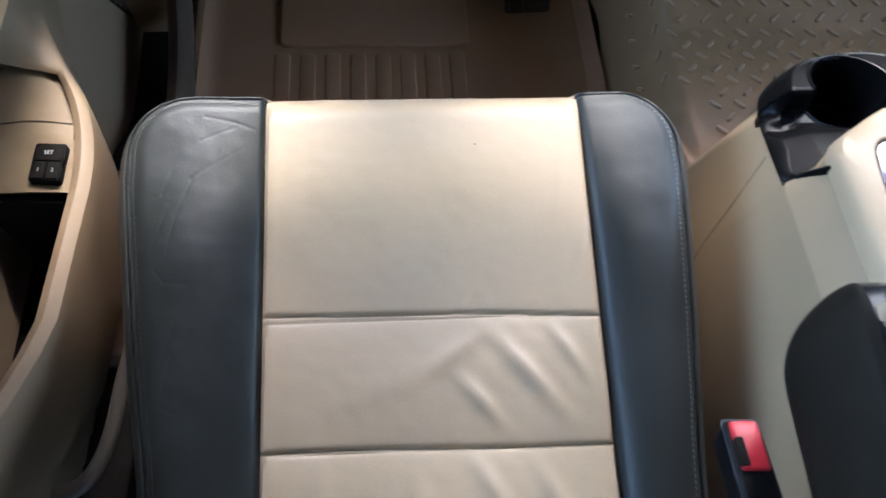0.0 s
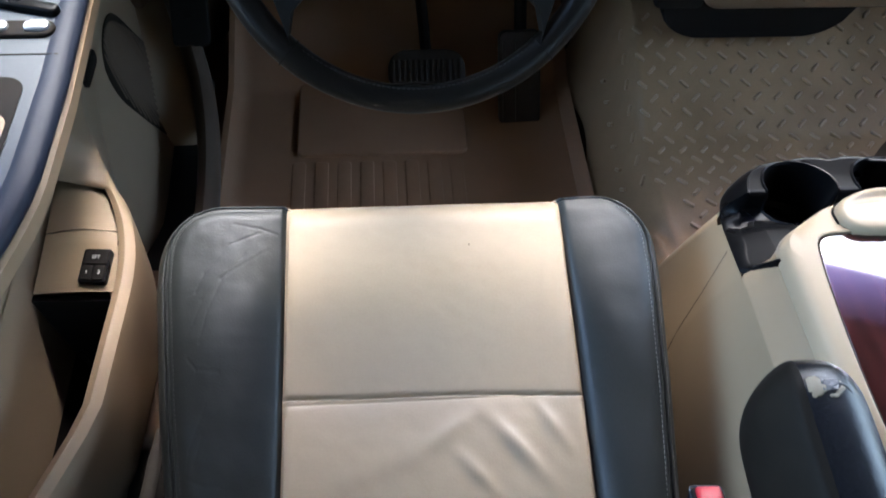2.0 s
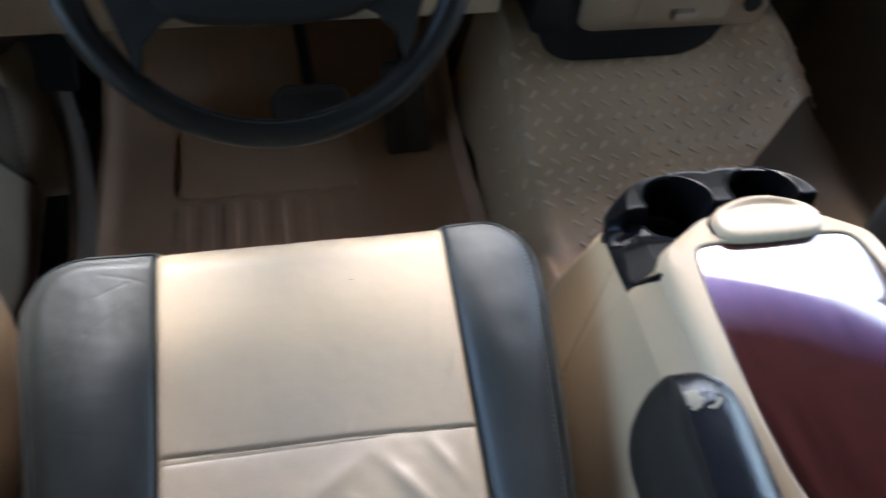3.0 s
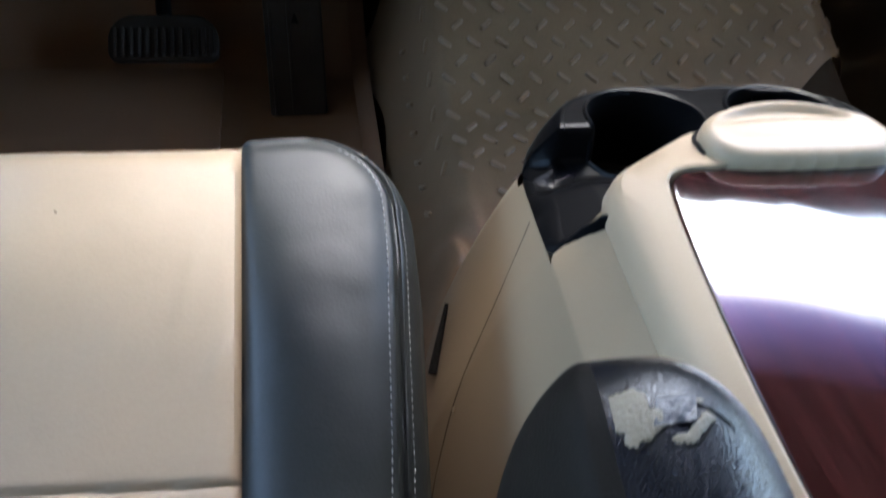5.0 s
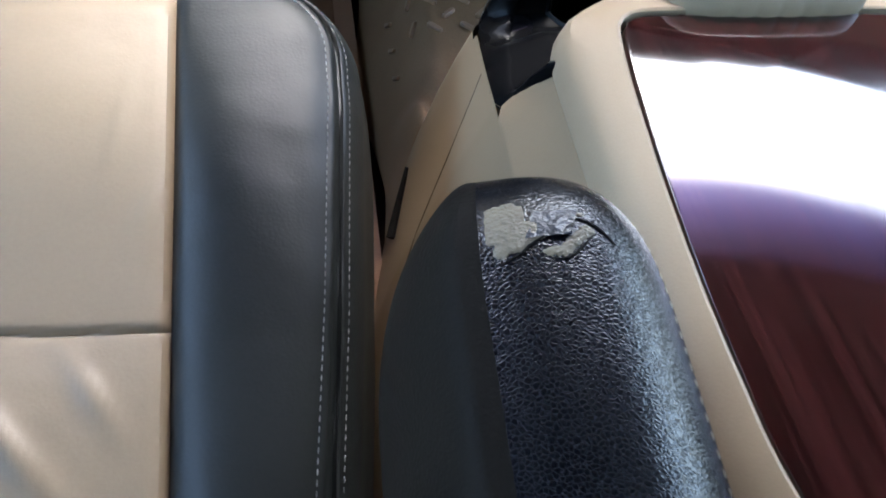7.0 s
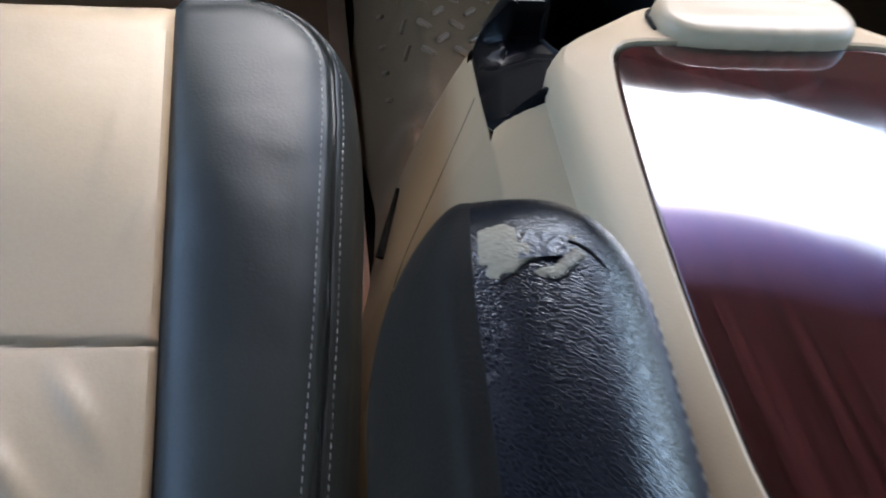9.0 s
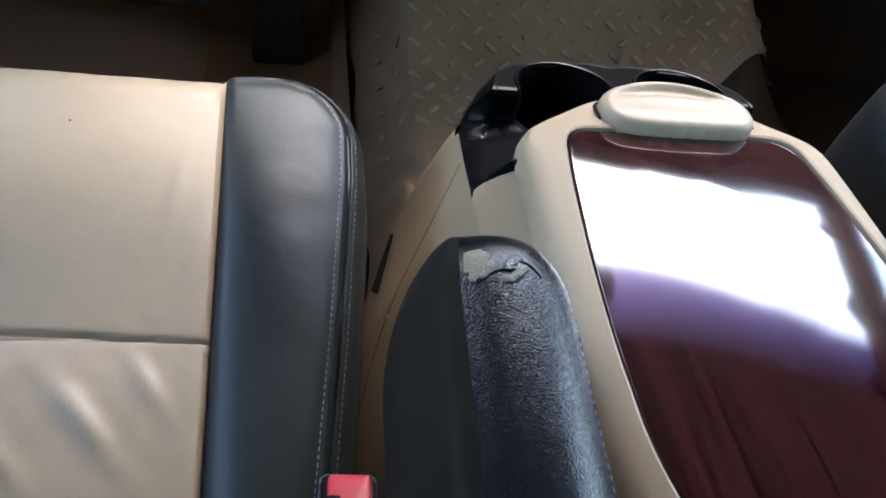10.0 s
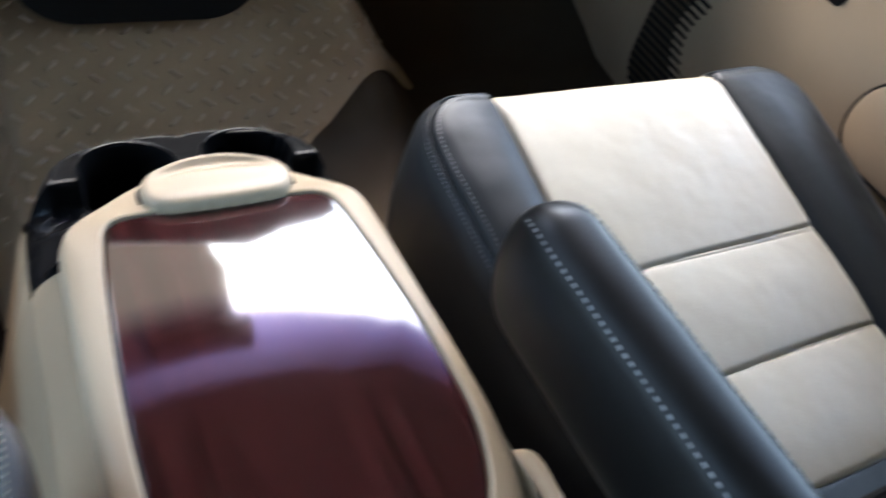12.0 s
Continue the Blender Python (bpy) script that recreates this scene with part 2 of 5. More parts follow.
# ---- building kit ----
def part(name, data, material, parent=None, label="", smooth=40):
    """Links a bmesh, or (vertices, faces), as one mesh object, under a thing if one is given."""
    me = bpy.data.meshes.new(name)
    if isinstance(data, tuple):
        me.from_pydata([tuple(map(float, v)) for v in data[0]], [], data[1])
    else:
        bmesh.ops.recalc_face_normals(data, faces=data.faces)
        data.to_mesh(me)
        data.free()
    me.materials.append(material)
    me.polygons.foreach_set("use_smooth", [True] * len(me.polygons))
    me.set_sharp_from_angle(angle=radians(smooth))
    ob = new(name, me)
    if parent:
        ob.parent = parent
        ob.matrix_parent_inverse = parent.matrix_world.inverted()
    if label:
        ob["label"] = label
    return ob


def thing(name, base, label, category, group="", kind=""):
    ob = new(name)
    ob.empty_display_size = 0.05
    ob.matrix_world = Matrix.Translation(base)
    ob.matrix_basis = Matrix.Translation(base)
    return tagged(ob, label, category, group, kind)


def sheet(P, flip=False):
    """Vertices and quads of an (n, m, 3) array of points."""
    n, m = P.shape[:2]
    i = np.arange(n * m).reshape(n, m)
    q = np.stack([i[:-1, :-1], i[:-1, 1:], i[1:, 1:], i[1:, :-1]], -1).reshape(-1, 4)
    return P.reshape(-1, 3).tolist(), (q[:, ::-1] if flip else q).tolist()


def loft(rings, cap0=True, cap1=True, closed=True):
    """Skin through rings of equal point counts, each an array (n, 3)."""
    n, verts, faces = len(rings[0]), [], []
    for r in rings:
        verts += [tuple(map(float, p)) for p in r]
    for k in range(len(rings) - 1):
        for j in range(n if closed else n - 1):
            a, b = k * n + j, k * n + (j + 1) % n
            faces.append((a, b, b + n, a + n))
    if cap0:
        faces.append(tuple(range(n))[::-1])
    if cap1:
        faces.append(tuple(range((len(rings) - 1) * n, len(rings) * n)))
    return verts, faces


def join(*datas):
    verts, faces = [], []
    for v, f in datas:
        k = len(verts)
        verts += list(v)
        faces += [tuple(i + k for i in q) for q in f]
    return verts, faces


def block(x0, x1, y0, y1, z0, z1, bevel=0.004, seg=2, turn=None):
    bm = bmesh.new()
    bmesh.ops.create_cube(bm, size=1.0)
    bmesh.ops.scale(bm, vec=(x1 - x0, y1 - y0, z1 - z0), verts=bm.verts)
    if bevel:
        bmesh.ops.bevel(bm, geom=bm.edges[:], offset=bevel, segments=seg, profile=0.5, affect="EDGES")
    if turn:
        bmesh.ops.transform(bm, matrix=pose(0, 0, 0, *turn), verts=bm.verts)
    bmesh.ops.translate(bm, vec=((x0 + x1) / 2, (y0 + y1) / 2, (z0 + z1) / 2), verts=bm.verts)
    return bm


def rrect(x0, x1, y0, y1, radii, k=8, bow=0.0, back=0.0):
    """A rounded rectangle, counterclockwise from the right rear corner; radii: rear right, front right, front left, rear left.
    bow: how far the front edge swells forward in its middle; back: the same for the rear."""
    pts = []
    corners = ((x1, y0, -90, -1, 1), (x1, y1, 0, -1, -1), (x0, y1, 90, 1, -1), (x0, y0, 180, 1, 1))
    for (cx, cy, a0, sx, sy), r in zip(corners, radii):
        for a in np.linspace(a0, a0 + 90, k):
            pts.append((cx + sx * r + r * math.cos(radians(a)), cy + sy * r + r * math.sin(radians(a))))
    full = []
    for j, p in enumerate(pts):
        q = pts[(j + 1) % len(pts)]
        n = max(1, int(math.dist(p, q) / 0.012))
        for s in range(n):
            full.append((p[0] + (q[0] - p[0]) * s / n, p[1] + (q[1] - p[1]) * s / n))
    full = np.array(full)
    u = (full[:, 0] - (x0 + x1) / 2) / ((x1 - x0) / 2)
    v = (full[:, 1] - y0) / (y1 - y0)
    full[:, 1] += bow * (1 - u**2) * np.clip(v * 2 - 1, 0, 1) - back * (1 - u**2) * np.clip(1 - v * 2, 0, 1)
    return full


def polar(poly, c, n=120):
    """Resamples a star-shaped outline at n even angles round c."""
    ang = np.unwrap(np.arctan2(poly[:, 1] - c[1], poly[:, 0] - c[0]))
    rad = np.hypot(poly[:, 0] - c[0], poly[:, 1] - c[1])
    ang, rad = np.r_[ang - 2 * np.pi, ang, ang + 2 * np.pi], np.r_[rad, rad, rad]
    a = np.linspace(0, 2 * np.pi, n, endpoint=False)
    r = np.interp(a, ang, rad)
    return np.c_[c[0] + r * np.cos(a), c[1] + r * np.sin(a)]


def ring(xy, z, grow=0.0):
    """The outline at height z, grown outward by so many metres."""
    t = np.roll(xy, -1, 0) - np.roll(xy, 1, 0)
    t /= np.linalg.norm(t, axis=1)[:, None] + 1e-9
    p = xy + np.reshape(grow, (-1, 1)) * np.c_[t[:, 1], -t[:, 0]]
    return np.c_[p, np.full(len(p), z) if np.isscalar(z) else z]


def pad(xy, z0, z1, r=0.004, crown=0.0):
    """A slab with rounded upper edge and, if asked, a crowned top."""
    rings = [ring(xy, z0)]
    for a in np.linspace(0, 90, 5):
        rings.append(ring(xy, z1 - r + r * math.sin(radians(a)), -r * (1 - math.cos(radians(a)))))
    if crown:
        c = xy.mean(0)
        for s in (0.75, 0.5, 0.25):
            rings.append(np.c_[c + (xy - c) * s, np.full(len(xy), z1 + crown * (1 - s**2))])
    return loft(rings)


def tube(points, radius, n=10, closed=False, flat=1.0):
    """A round bar along a line of points."""
    P = np.array(points, float)
    k = len(P)
    rad = np.full(k, radius) if np.isscalar(radius) else np.array(radius)
    T = np.gradient(P, axis=0) if not closed else np.roll(P, -1, 0) - np.roll(P, 1, 0)
    T /= np.linalg.norm(T, axis=1)[:, None] + 1e-12
    up = np.array((0.0, 0.0, 1.0)) if abs(T[:, 2]).mean() < 0.8 else np.array((0.0, 1.0, 0.0))
    rings = []
    a = np.linspace(0, 2 * np.pi, n, endpoint=False)
    for p, t, r in zip(P, T, rad):
        s = np.cross(t, up)
        s /= np.linalg.norm(s) + 1e-12
        w = np.cross(s, t)
        rings.append(p + r * (np.cos(a)[:, None] * s + flat * np.sin(a)[:, None] * w))
    if closed:
        rings.append(rings[0])
        return loft(rings, False, False)
    return loft(rings)


def spline(points, n=60):
    """A smooth line through points (Catmull-Rom)."""
    P = np.array(points, float)
    P = np.vstack([2 * P[0] - P[1], P, 2 * P[-1] - P[-2]])
    out = []
    for s in np.linspace(0, len(P) - 3 - 1e-6, n):
        i, t = int(s), s - int(s)
        a, b, c, d = P[i:i + 4]
        out.append(0.5 * (2 * b + (c - a) * t + (2 * a - 5 * b + 4 * c - d) * t**2 + (3 * b - a - 3 * c + d) * t**3))
    return np.array(out)


def lettering(text, size, m, material, parent):
    """Flat letters in the built-in font, as a mesh."""
    cu = bpy.data.curves.new("letters", "FONT")
    cu.body, cu.size, cu.align_x, cu.align_y, cu.extrude = text, size, "CENTER", "CENTER", 0.0001
    tmp = bpy.data.objects.new("letters", cu)
    scene.collection.objects.link(tmp)
    me = bpy.data.meshes.new_from_object(tmp.evaluated_get(bpy.context.evaluated_depsgraph_get()))
    bpy.data.objects.remove(tmp)
    me.transform(m)
    me.materials.clear()
    me.materials.append(material)
    ob = new("lettering", me)
    ob.parent = parent
    ob.matrix_parent_inverse = parent.matrix_world.inverted()
    return ob


def lowest(d, r):
    """How far a rounded edge of radius r has dropped at distance d inside its outline."""
    return r - np.sqrt(np.maximum(r**2 - (r - np.clip(d, 0, r))**2, 0))


def gauss(d, w):
    return np.exp(-(d / w)**2)


def to_segment(x, y, a, b):
    """Distance in plan from points to the segment a-b."""
    ax, ay, bx, by = *a, *b
    t = np.clip(((x - ax) * (bx - ax) + (y - ay) * (by - ay)) / ((bx - ax)**2 + (by - ay)**2), 0, 1)
    return np.hypot(x - ax - t * (bx - ax), y - ay - t * (by - ay))


def rough_field(x, y, s, seed=0.0):
    """Soft noise over arrays of places."""
    return np.vectorize(lambda a, b: noise.noise((a * s, b * s, seed)))(x, y)

# ---- cabin shell ----
XL, XR_, ROOF = -0.47, 1.52, 1.14        # inner faces of the sides, underside of the roof
WB, WT = (1.48, 0.715), (0.845, 1.10)     # windscreen: foot and top, (y, z)


def structure(name, data, material, label, smooth=40):
    return tagged(part(name, data, material, smooth=smooth), label, name.split("_")[0], kind="structure")


structure("floor", block(XL, XR_, -1.75, 1.53, -0.08, -0.012, 0.0), CARPET, "brown carpeted floor of a car cabin")
bow = lambda x: -0.156 * (x - 0.5)**2       # the windscreen curves back towards the pillars
xs = np.linspace(XL, XR_, 25)
front = [[(x, WT[0] + bow(x) + 0.03, WT[1] + 0.03), (x, WT[0] + bow(x), WT[1]), (x, WT[0] + bow(x) - 0.02, WT[1] + 0.018), (x, WT[0] + bow(x) - 0.07, ROOF)] + [(x, y, ROOF) for y in np.linspace(0.4, -1.7, 6)] for x in xs]
front = np.array(front)
structure("ceiling", join(sheet(front), sheet(front + np.array((0, 0, 0.05)), True)), LINER, "beige cloth headliner over the seats")
structure("wall_rear", join(*[loft([np.array(((a, y, c), (b, y, c), (b, y, d), (a, y, d))) for y in (-1.75, -1.70)]) for a, b, c, d in ((XL, XR_, -0.08, 0.5), (XL, XR_, 1.08, ROOF + 0.05), (XL, XL + 0.08, 0.5, 1.08), (XR_ - 0.08, XR_, 0.5, 1.08))]), TAN, "tan rear end of the cabin")
# unseen rear window, added to let fill light in from behind
structure("window_rear", block(XL + 0.08, XR_ - 0.08, -1.73, -1.725, 0.5, 1.08, 0.0), PRIVACY, "lightly tinted rear window glass")
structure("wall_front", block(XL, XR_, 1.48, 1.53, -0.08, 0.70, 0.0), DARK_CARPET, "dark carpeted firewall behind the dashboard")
for side, x0, x1 in (("left", XL - 0.06, XL), ("right", XR_, XR_ + 0.06)):
    structure(f"wall_{side}", join(*[loft([np.array(((x, a, c), (x, b, c), (x, b, d), (x, a, d))) for x in (x0, x1)]) for a, b, c, d in (
        (-1.7, 1.53, -0.08, 0.47), (-1.7, 0.80, 1.06, ROOF + 0.05), (-0.42, -0.30, 0.47, 1.06), (-1.7, -1.55, 0.47, 1.06))]),
        TAN, "tan trimmed side of the cabin below the windows")
    for n, (a, b) in enumerate(((-0.30, 1.02), (-1.55, -0.42))):
        structure(f"window_{side}_{n + 1}", block(x0 + 0.025, x0 + 0.031, a, b, 0.47, 1.06, 0.0), GLASS if n == 0 else PRIVACY, "clear side window glass" if n == 0 else "lightly tinted side window glass")
# windscreen pillars and panes
for x0, x1 in ((XL - 0.05, XL + 0.025), (XR_ - 0.025, XR_ + 0.05)):
    c = bow((x0 + x1) / 2)
    structure("pillar", loft([np.array([(x0, y + c - 0.03, z - 0.03), (x1, y + c - 0.03, z - 0.03), (x1, y + c + 0.03, z + 0.03), (x0, y + c + 0.03, z + 0.03)]) for y, z in ((WB[0] + 0.04, WB[1] - 0.03), (WT[0] - 0.03, WT[1] + 0.02))]), TAN, "tan windscreen pillar")


def windscreen(a, b):
    p = [np.array(WB) + (np.array(WT) - np.array(WB)) * s for s in (a, b)]
    return loft([np.array([(x, q[0] + bow(x), q[1]) for q in p]) for x in np.linspace(XL, XR_, 25)], False, False, False)


structure("windscreen", windscreen(0.0, 0.76), GLASS, "clear curved windscreen")
structure("windscreen_band", windscreen(0.76, 1.0), TINT, "violet sun band along the top of the windscreen")

structure("backdrop_facade", block(-1.2, 1.9, 6.0, 6.3, -0.6, 6.9, 0.02), PLASTER, "tan rendered house wall in front of the car")

# ---- dashboard ----
dash = thing("dashboard", (0.5, 1.2, 0.3), "tan and dark dashboard with a padded top", "dashboard")


def extrude_x(profile, xs):
    return loft([np.array([(x, y, z) for y, z in profile]) for x in xs])


part("top_pad", extrude_x([(1.50, 0.58), (0.84, 0.54), (0.815, 0.57), (0.83, 0.61), (0.90, 0.64), (1.50, 0.715)], (XL, XR_)), DASHTOP, dash, "dark padded dashboard top")
part("instrument_hood", extrude_x([(1.15, 0.62), (0.80, 0.58), (0.79, 0.66), (0.82, 0.715), (0.90, 0.735), (1.15, 0.68)], np.linspace(-0.16, 0.30, 7)), DASHTOP, dash)
part("centre_hood", loft([np.array([(x, 1.15, 0.60), (x, 0.80, 0.56), (x, 0.80, 0.62 - d), (x, 0.84, 0.685 - d), (x, 0.90, 0.715 - d), (x, 1.15, 0.68 - d * 0.4)]) for x, d in ((0.30, 0.0), (0.60, 0.0), (0.71, 0.01), (0.75, 0.035), (0.84, 0.05), (0.90, 0.10))]), DASHTOP, dash)
part("knee_panel", extrude_x([(0.90, 0.30), (0.875, 0.285), (0.86, 0.30), (0.83, 0.58), (0.90, 0.58)], np.linspace(XL, 0.36, 5)), TAN, dash, "tan panel under the steering column")
part("under_panel", extrude_x([(1.38, 0.16), (0.905, 0.275), (0.905, 0.32), (1.38, 0.32)], (XL, 0.36)), PLASTIC, dash, "black closing panel under the dashboard")
part("glove_box", extrude_x([(0.92, 0.34), (0.885, 0.325), (0.87, 0.345), (0.84, 0.56), (0.92, 0.56)], np.linspace(0.80, XR_, 4)), TAN, dash, "tan glove box")
part("glove_under_panel", extrude_x([(1.38, 0.24), (0.93, 0.32), (0.93, 0.36), (1.38, 0.36)], (0.80, XR_)), PLASTIC, dash)
# the centre stack, with the black tray recess at its foot
stack = []
for x in np.r_[0.470, np.linspace(0.471, 0.50, 8), 0.60, 0.74]:
    k = 0.022 * (1 - math.sqrt(max(0.0, 1 - max(0.0, (0.50 - x) / 0.030)**2)))        # its lower left corner is rounded
    stack.append(np.array([(x, 0.95, 0.268 + k), (x, 0.862, 0.262 + k), (x, 0.850, 0.264 + k), (x, 0.842 + k * 0.3, 0.272 + k), (x, 0.838 + k * 0.3, 0.30 + k), (x, 0.83 + k * 0.3, 0.58), (x, 0.95, 0.58)]))
part("centre_panel", loft(stack), TAN_SHADED, dash, "tan lower centre stack")
recess = []
for x in np.linspace(0.424, 0.700, 30):
    e = math.sqrt(max(0.0, 1 - max(0.0, (abs(x - 0.562) - 0.070) / 0.0685)**2))      # its foot rounds up at both ends
    recess.append(np.array([(x, 1.02, 0.262 - 0.066 * e), (x, 0.872, 0.262 - 0.064 * e), (x, 0.860, 0.262 - 0.056 * e), (x, 0.866, 0.2625), (x, 1.02, 0.266)]))
part("tray_recess", loft(recess), PLASTIC, dash, "black recess under the centre stack")
part("side_cheek", block(0.405, 0.475, 0.848, 0.95, 0.262, 0.58, 0.010), PLASTIC, dash, "black side cheek")
part("ashtray_door", block(0.545, 0.68, 0.834, 0.846, 0.285, 0.36, 0.004), TAN_SHADED, dash, "tan ashtray door")
part("ashtray_handle", block(0.595, 0.63, 0.822, 0.838, 0.292, 0.306, 0.003), TAN_SHADED, dash)
part("socket", tube([(0.715, 0.85, 0.31), (0.715, 0.832, 0.308)], 0.013, 16), PLASTIC, dash, "black power socket")

# ---- floor coverings ----
def tunnel_z(x, y):
    """Height of the floor tunnel under its mat."""
    plateau = np.interp(y, (0.3, 0.74, 0.86, 0.93, 1.1), (0.115, 0.118, 0.175, 0.205, 0.215))
    s = lambda v: v * v * (3 - 2 * v)
    left = s(np.clip((x - 0.346) / 0.060, 0, 1))
    right = s(np.clip((1.02 - x) / 0.20, 0, 1))
    return plateau * np.minimum(left, right)


mat_right = lambda y: np.interp(y, (0.30, 0.55, 0.72, 0.909, 0.93), (0.45, 0.58, 0.745, 0.975, 1.0))
us, ys = np.linspace(0, 1, 110), np.linspace(0.30, 1.06, 120)
U, Y = np.meshgrid(us, ys)
X = 0.349 + U * (mat_right(Y) - 0.349)
X = X + 0.007 * np.sin(Y * 21 + 2.2) * np.clip((0.42 - X) / 0.06, 0, 1)
crumple = 0.0045 * rough_field(X, Y, 22, 3) * np.clip((0.72 - Y) / 0.2, 0, 1) + 0.046 * gauss(X - 0.374 - 0.10 * (Y - 0.55), 0.015) * gauss(Y - 0.535, 0.07) + 0.006 * np.sin(X * 190 + Y * 75) * gauss(X - 0.375, 0.03) * gauss(Y - 0.54, 0.08)
mat_top = np.stack([X, Y, tunnel_z(X, Y) + 0.008 + crumple], -1)
tunnel_mat = thing("tunnel_mat", (0.66, 0.7, 0.1), "taupe rubber mat with raised tread plate pattern draped over the tunnel", "floor mat")
edge = mat_top.copy()
edge[:, :, 2] -= 0.004
part("sheet", join(sheet(mat_top), sheet(edge, True)), PLATE, tunnel_mat)
xs, ys = np.linspace(0.322, 1.03, 60), np.linspace(0.30, 1.4, 60)
X, Y = np.meshgrid(xs, ys)
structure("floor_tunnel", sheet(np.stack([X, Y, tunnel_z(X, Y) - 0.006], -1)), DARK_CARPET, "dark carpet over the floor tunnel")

driver_mat = thing("driver_floor_mat", (0.07, 0.85, 0.0), "brown ribbed rubber floor mat in the driver's footwell", "floor mat")
xs, ys = np.linspace(-0.22, 0.346, 60), np.linspace(0.35, 1.22, 80)
X, Y = np.meshgrid(xs, ys)
Z = 0.004 + np.where(Y > 0.98, (Y - 0.98) * 0.42, 0)
rim = np.maximum(gauss(X + 0.215, 0.012), gauss(X - 0.342, 0.008)) * 0.022
part("tray", sheet(np.stack([X, Y, Z + rim], -1)), MAT, driver_mat)
part("heel_pad", pad(rrect(-0.105, 0.165, 0.835, 1.0, (0.012,) * 4), 0.003, 0.010, 0.003), MAT, driver_mat, "smooth raised heel pad")
for k in range(8):
    x = -0.10 + 0.035 * k
    part("rib", pad(rrect(x - 0.011, x + 0.011, 0.64, 0.825, (0.006,) * 4, 4), 0.002, 0.0052, 0.002), MAT, driver_mat)
passenger_mat = thing("passenger_floor_mat", (1.2, 0.85, 0.0), "dark brown carpet mat in the passenger footwell", "floor mat")
xs, ys = np.linspace(0.93, 1.42, 30), np.linspace(0.30, 1.25, 40)
X, Y = np.meshgrid(xs, ys)
part("carpet", sheet(np.stack([X, Y, 0.006 + np.where(Y > 0.98, (Y - 0.98) * 0.45, 0) + 0.004 * rough_field(X, Y, 9, 5)], -1)), DARK_CARPET, passenger_mat)

# ---- pedals ----
brake = thing("brake_pedal", (0.105, 0.97, 0.06), "black ribbed rubber brake pedal on a steel arm", "pedal")
tilt = pose(0.105, 0.958, 0.078, 35, 0, 0)


def turned(data, m):
    v, f = data
    return [tuple(m @ Vector(p)) for p in v], f


part("pad", turned(pad(rrect(-0.062, 0.062, -0.028, 0.028, (0.012, 0.03, 0.03, 0.012)), -0.012, 0.0, 0.004), tilt), PEDAL, brake)
for k in range(13):
    x = -0.054 + 0.009 * k
    part("rib", turned(pad(rrect(x - 0.0026, x + 0.0026, -0.024, 0.010, (0.002,) * 4, 3), 0.0, 0.005, 0.0015), tilt), PEDAL, brake)
part("arm", tube(spline([(0.105, 0.985, 0.085), (0.10, 1.04, 0.13), (0.09, 1.06, 0.22), (0.08, 1.04, 0.34)], 14), 0.009, 8), PLASTIC, brake)
accel = thing("accelerator_pedal", (0.255, 0.96, 0.0), "tall black rubber accelerator pedal", "pedal")
tilt = pose(0.255, 0.94, 0.065, 58, 0, 3)
part("pad", turned(pad(rrect(-0.034, 0.034, -0.075, 0.075, (0.008, 0.012, 0.012, 0.008)), -0.014, 0.0, 0.004), tilt), PEDAL, accel)
for x in (-0.027, -0.006):
    part("rib", turned(pad(rrect(x - 0.002, x + 0.002, -0.07, 0.06, (0.0015,) * 4, 3), 0.0, 0.004, 0.0012), tilt), PEDAL, accel)
part("arm", tube(spline([(0.255, 0.965, 0.09), (0.255, 1.02, 0.16), (0.25, 1.05, 0.28)], 10), 0.010, 8), PLASTIC, accel)
park = thing("parking_brake_pedal", (-0.27, 1.0, 0.1), "small black parking brake pedal on its bracket", "pedal")
part("pad", turned(pad(rrect(-0.028, 0.028, -0.04, 0.04, (0.008,) * 4), -0.01, 0.0, 0.003), pose(-0.255, 0.985, 0.155, 50, 0, 0)), RUBBER, park)
part("arm", tube(spline([(-0.255, 0.99, 0.15), (-0.262, 1.05, 0.2), (-0.265, 1.07, 0.33)], 10), 0.010, 8), PLASTIC, park)
kick = thing("kick_panel", (-0.30, 1.1, 0.0), "brown moulded kick panel at the front of the footwell", "trim panel")
part("panel", loft([np.array([(-0.40, y, -0.01), (-0.30 + a, y, -0.01), (-0.305 + a, y, 0.16), (-0.33 + a, y, 0.34), (-0.40, y, 0.36)]) for y, a in ((1.03, -0.03), (1.06, 0.0), (1.14, 0.05), (1.22, 0.08), (1.38, 0.09))]), CARPET, kick)
sill = thing("sill_trim", (-0.27, 0.6, 0.0), "brown door sill trim beside the seat", "trim panel")
part("cover", block(-0.335, -0.222, 0.355, 0.60, -0.01, 0.052, 0.012, 3), CARPET, sill)
# the slot's darkness is a solid black block
part("track_gap", block(-0.335, -0.228, 0.10, 0.352, -0.01, 0.030, 0.004), PLASTIC, sill, "black block standing for the shaded slot behind the sill trim")
# solid black strip put where the gap beside the door is only in shade
part("door_gap", block(-0.335, -0.250, 0.603, 1.02, -0.01, 0.010, 0.003), RUBBER, sill, "black strip standing for the shaded gap at the door's foot")
moulding = []
for y, x1, h in ((0.862, -0.262, 0.008), (0.866, -0.248, 0.030), (0.876, -0.240, 0.050), (0.90, -0.236, 0.066), (0.95, -0.244, 0.088), (1.0, -0.258, 0.115), (1.05, -0.275, 0.150)):
    moulding.append(np.array([(-0.345, y, -0.01), (x1, y, -0.01), (x1 - 0.004, y, h * 0.6), (x1 - 0.016, y, h * 0.92), (x1 - 0.035, y, h), (-0.345, y, h + 0.008)]))
part("foot_moulding", loft(moulding), TAN, sill, "tan moulding at the door's foot")
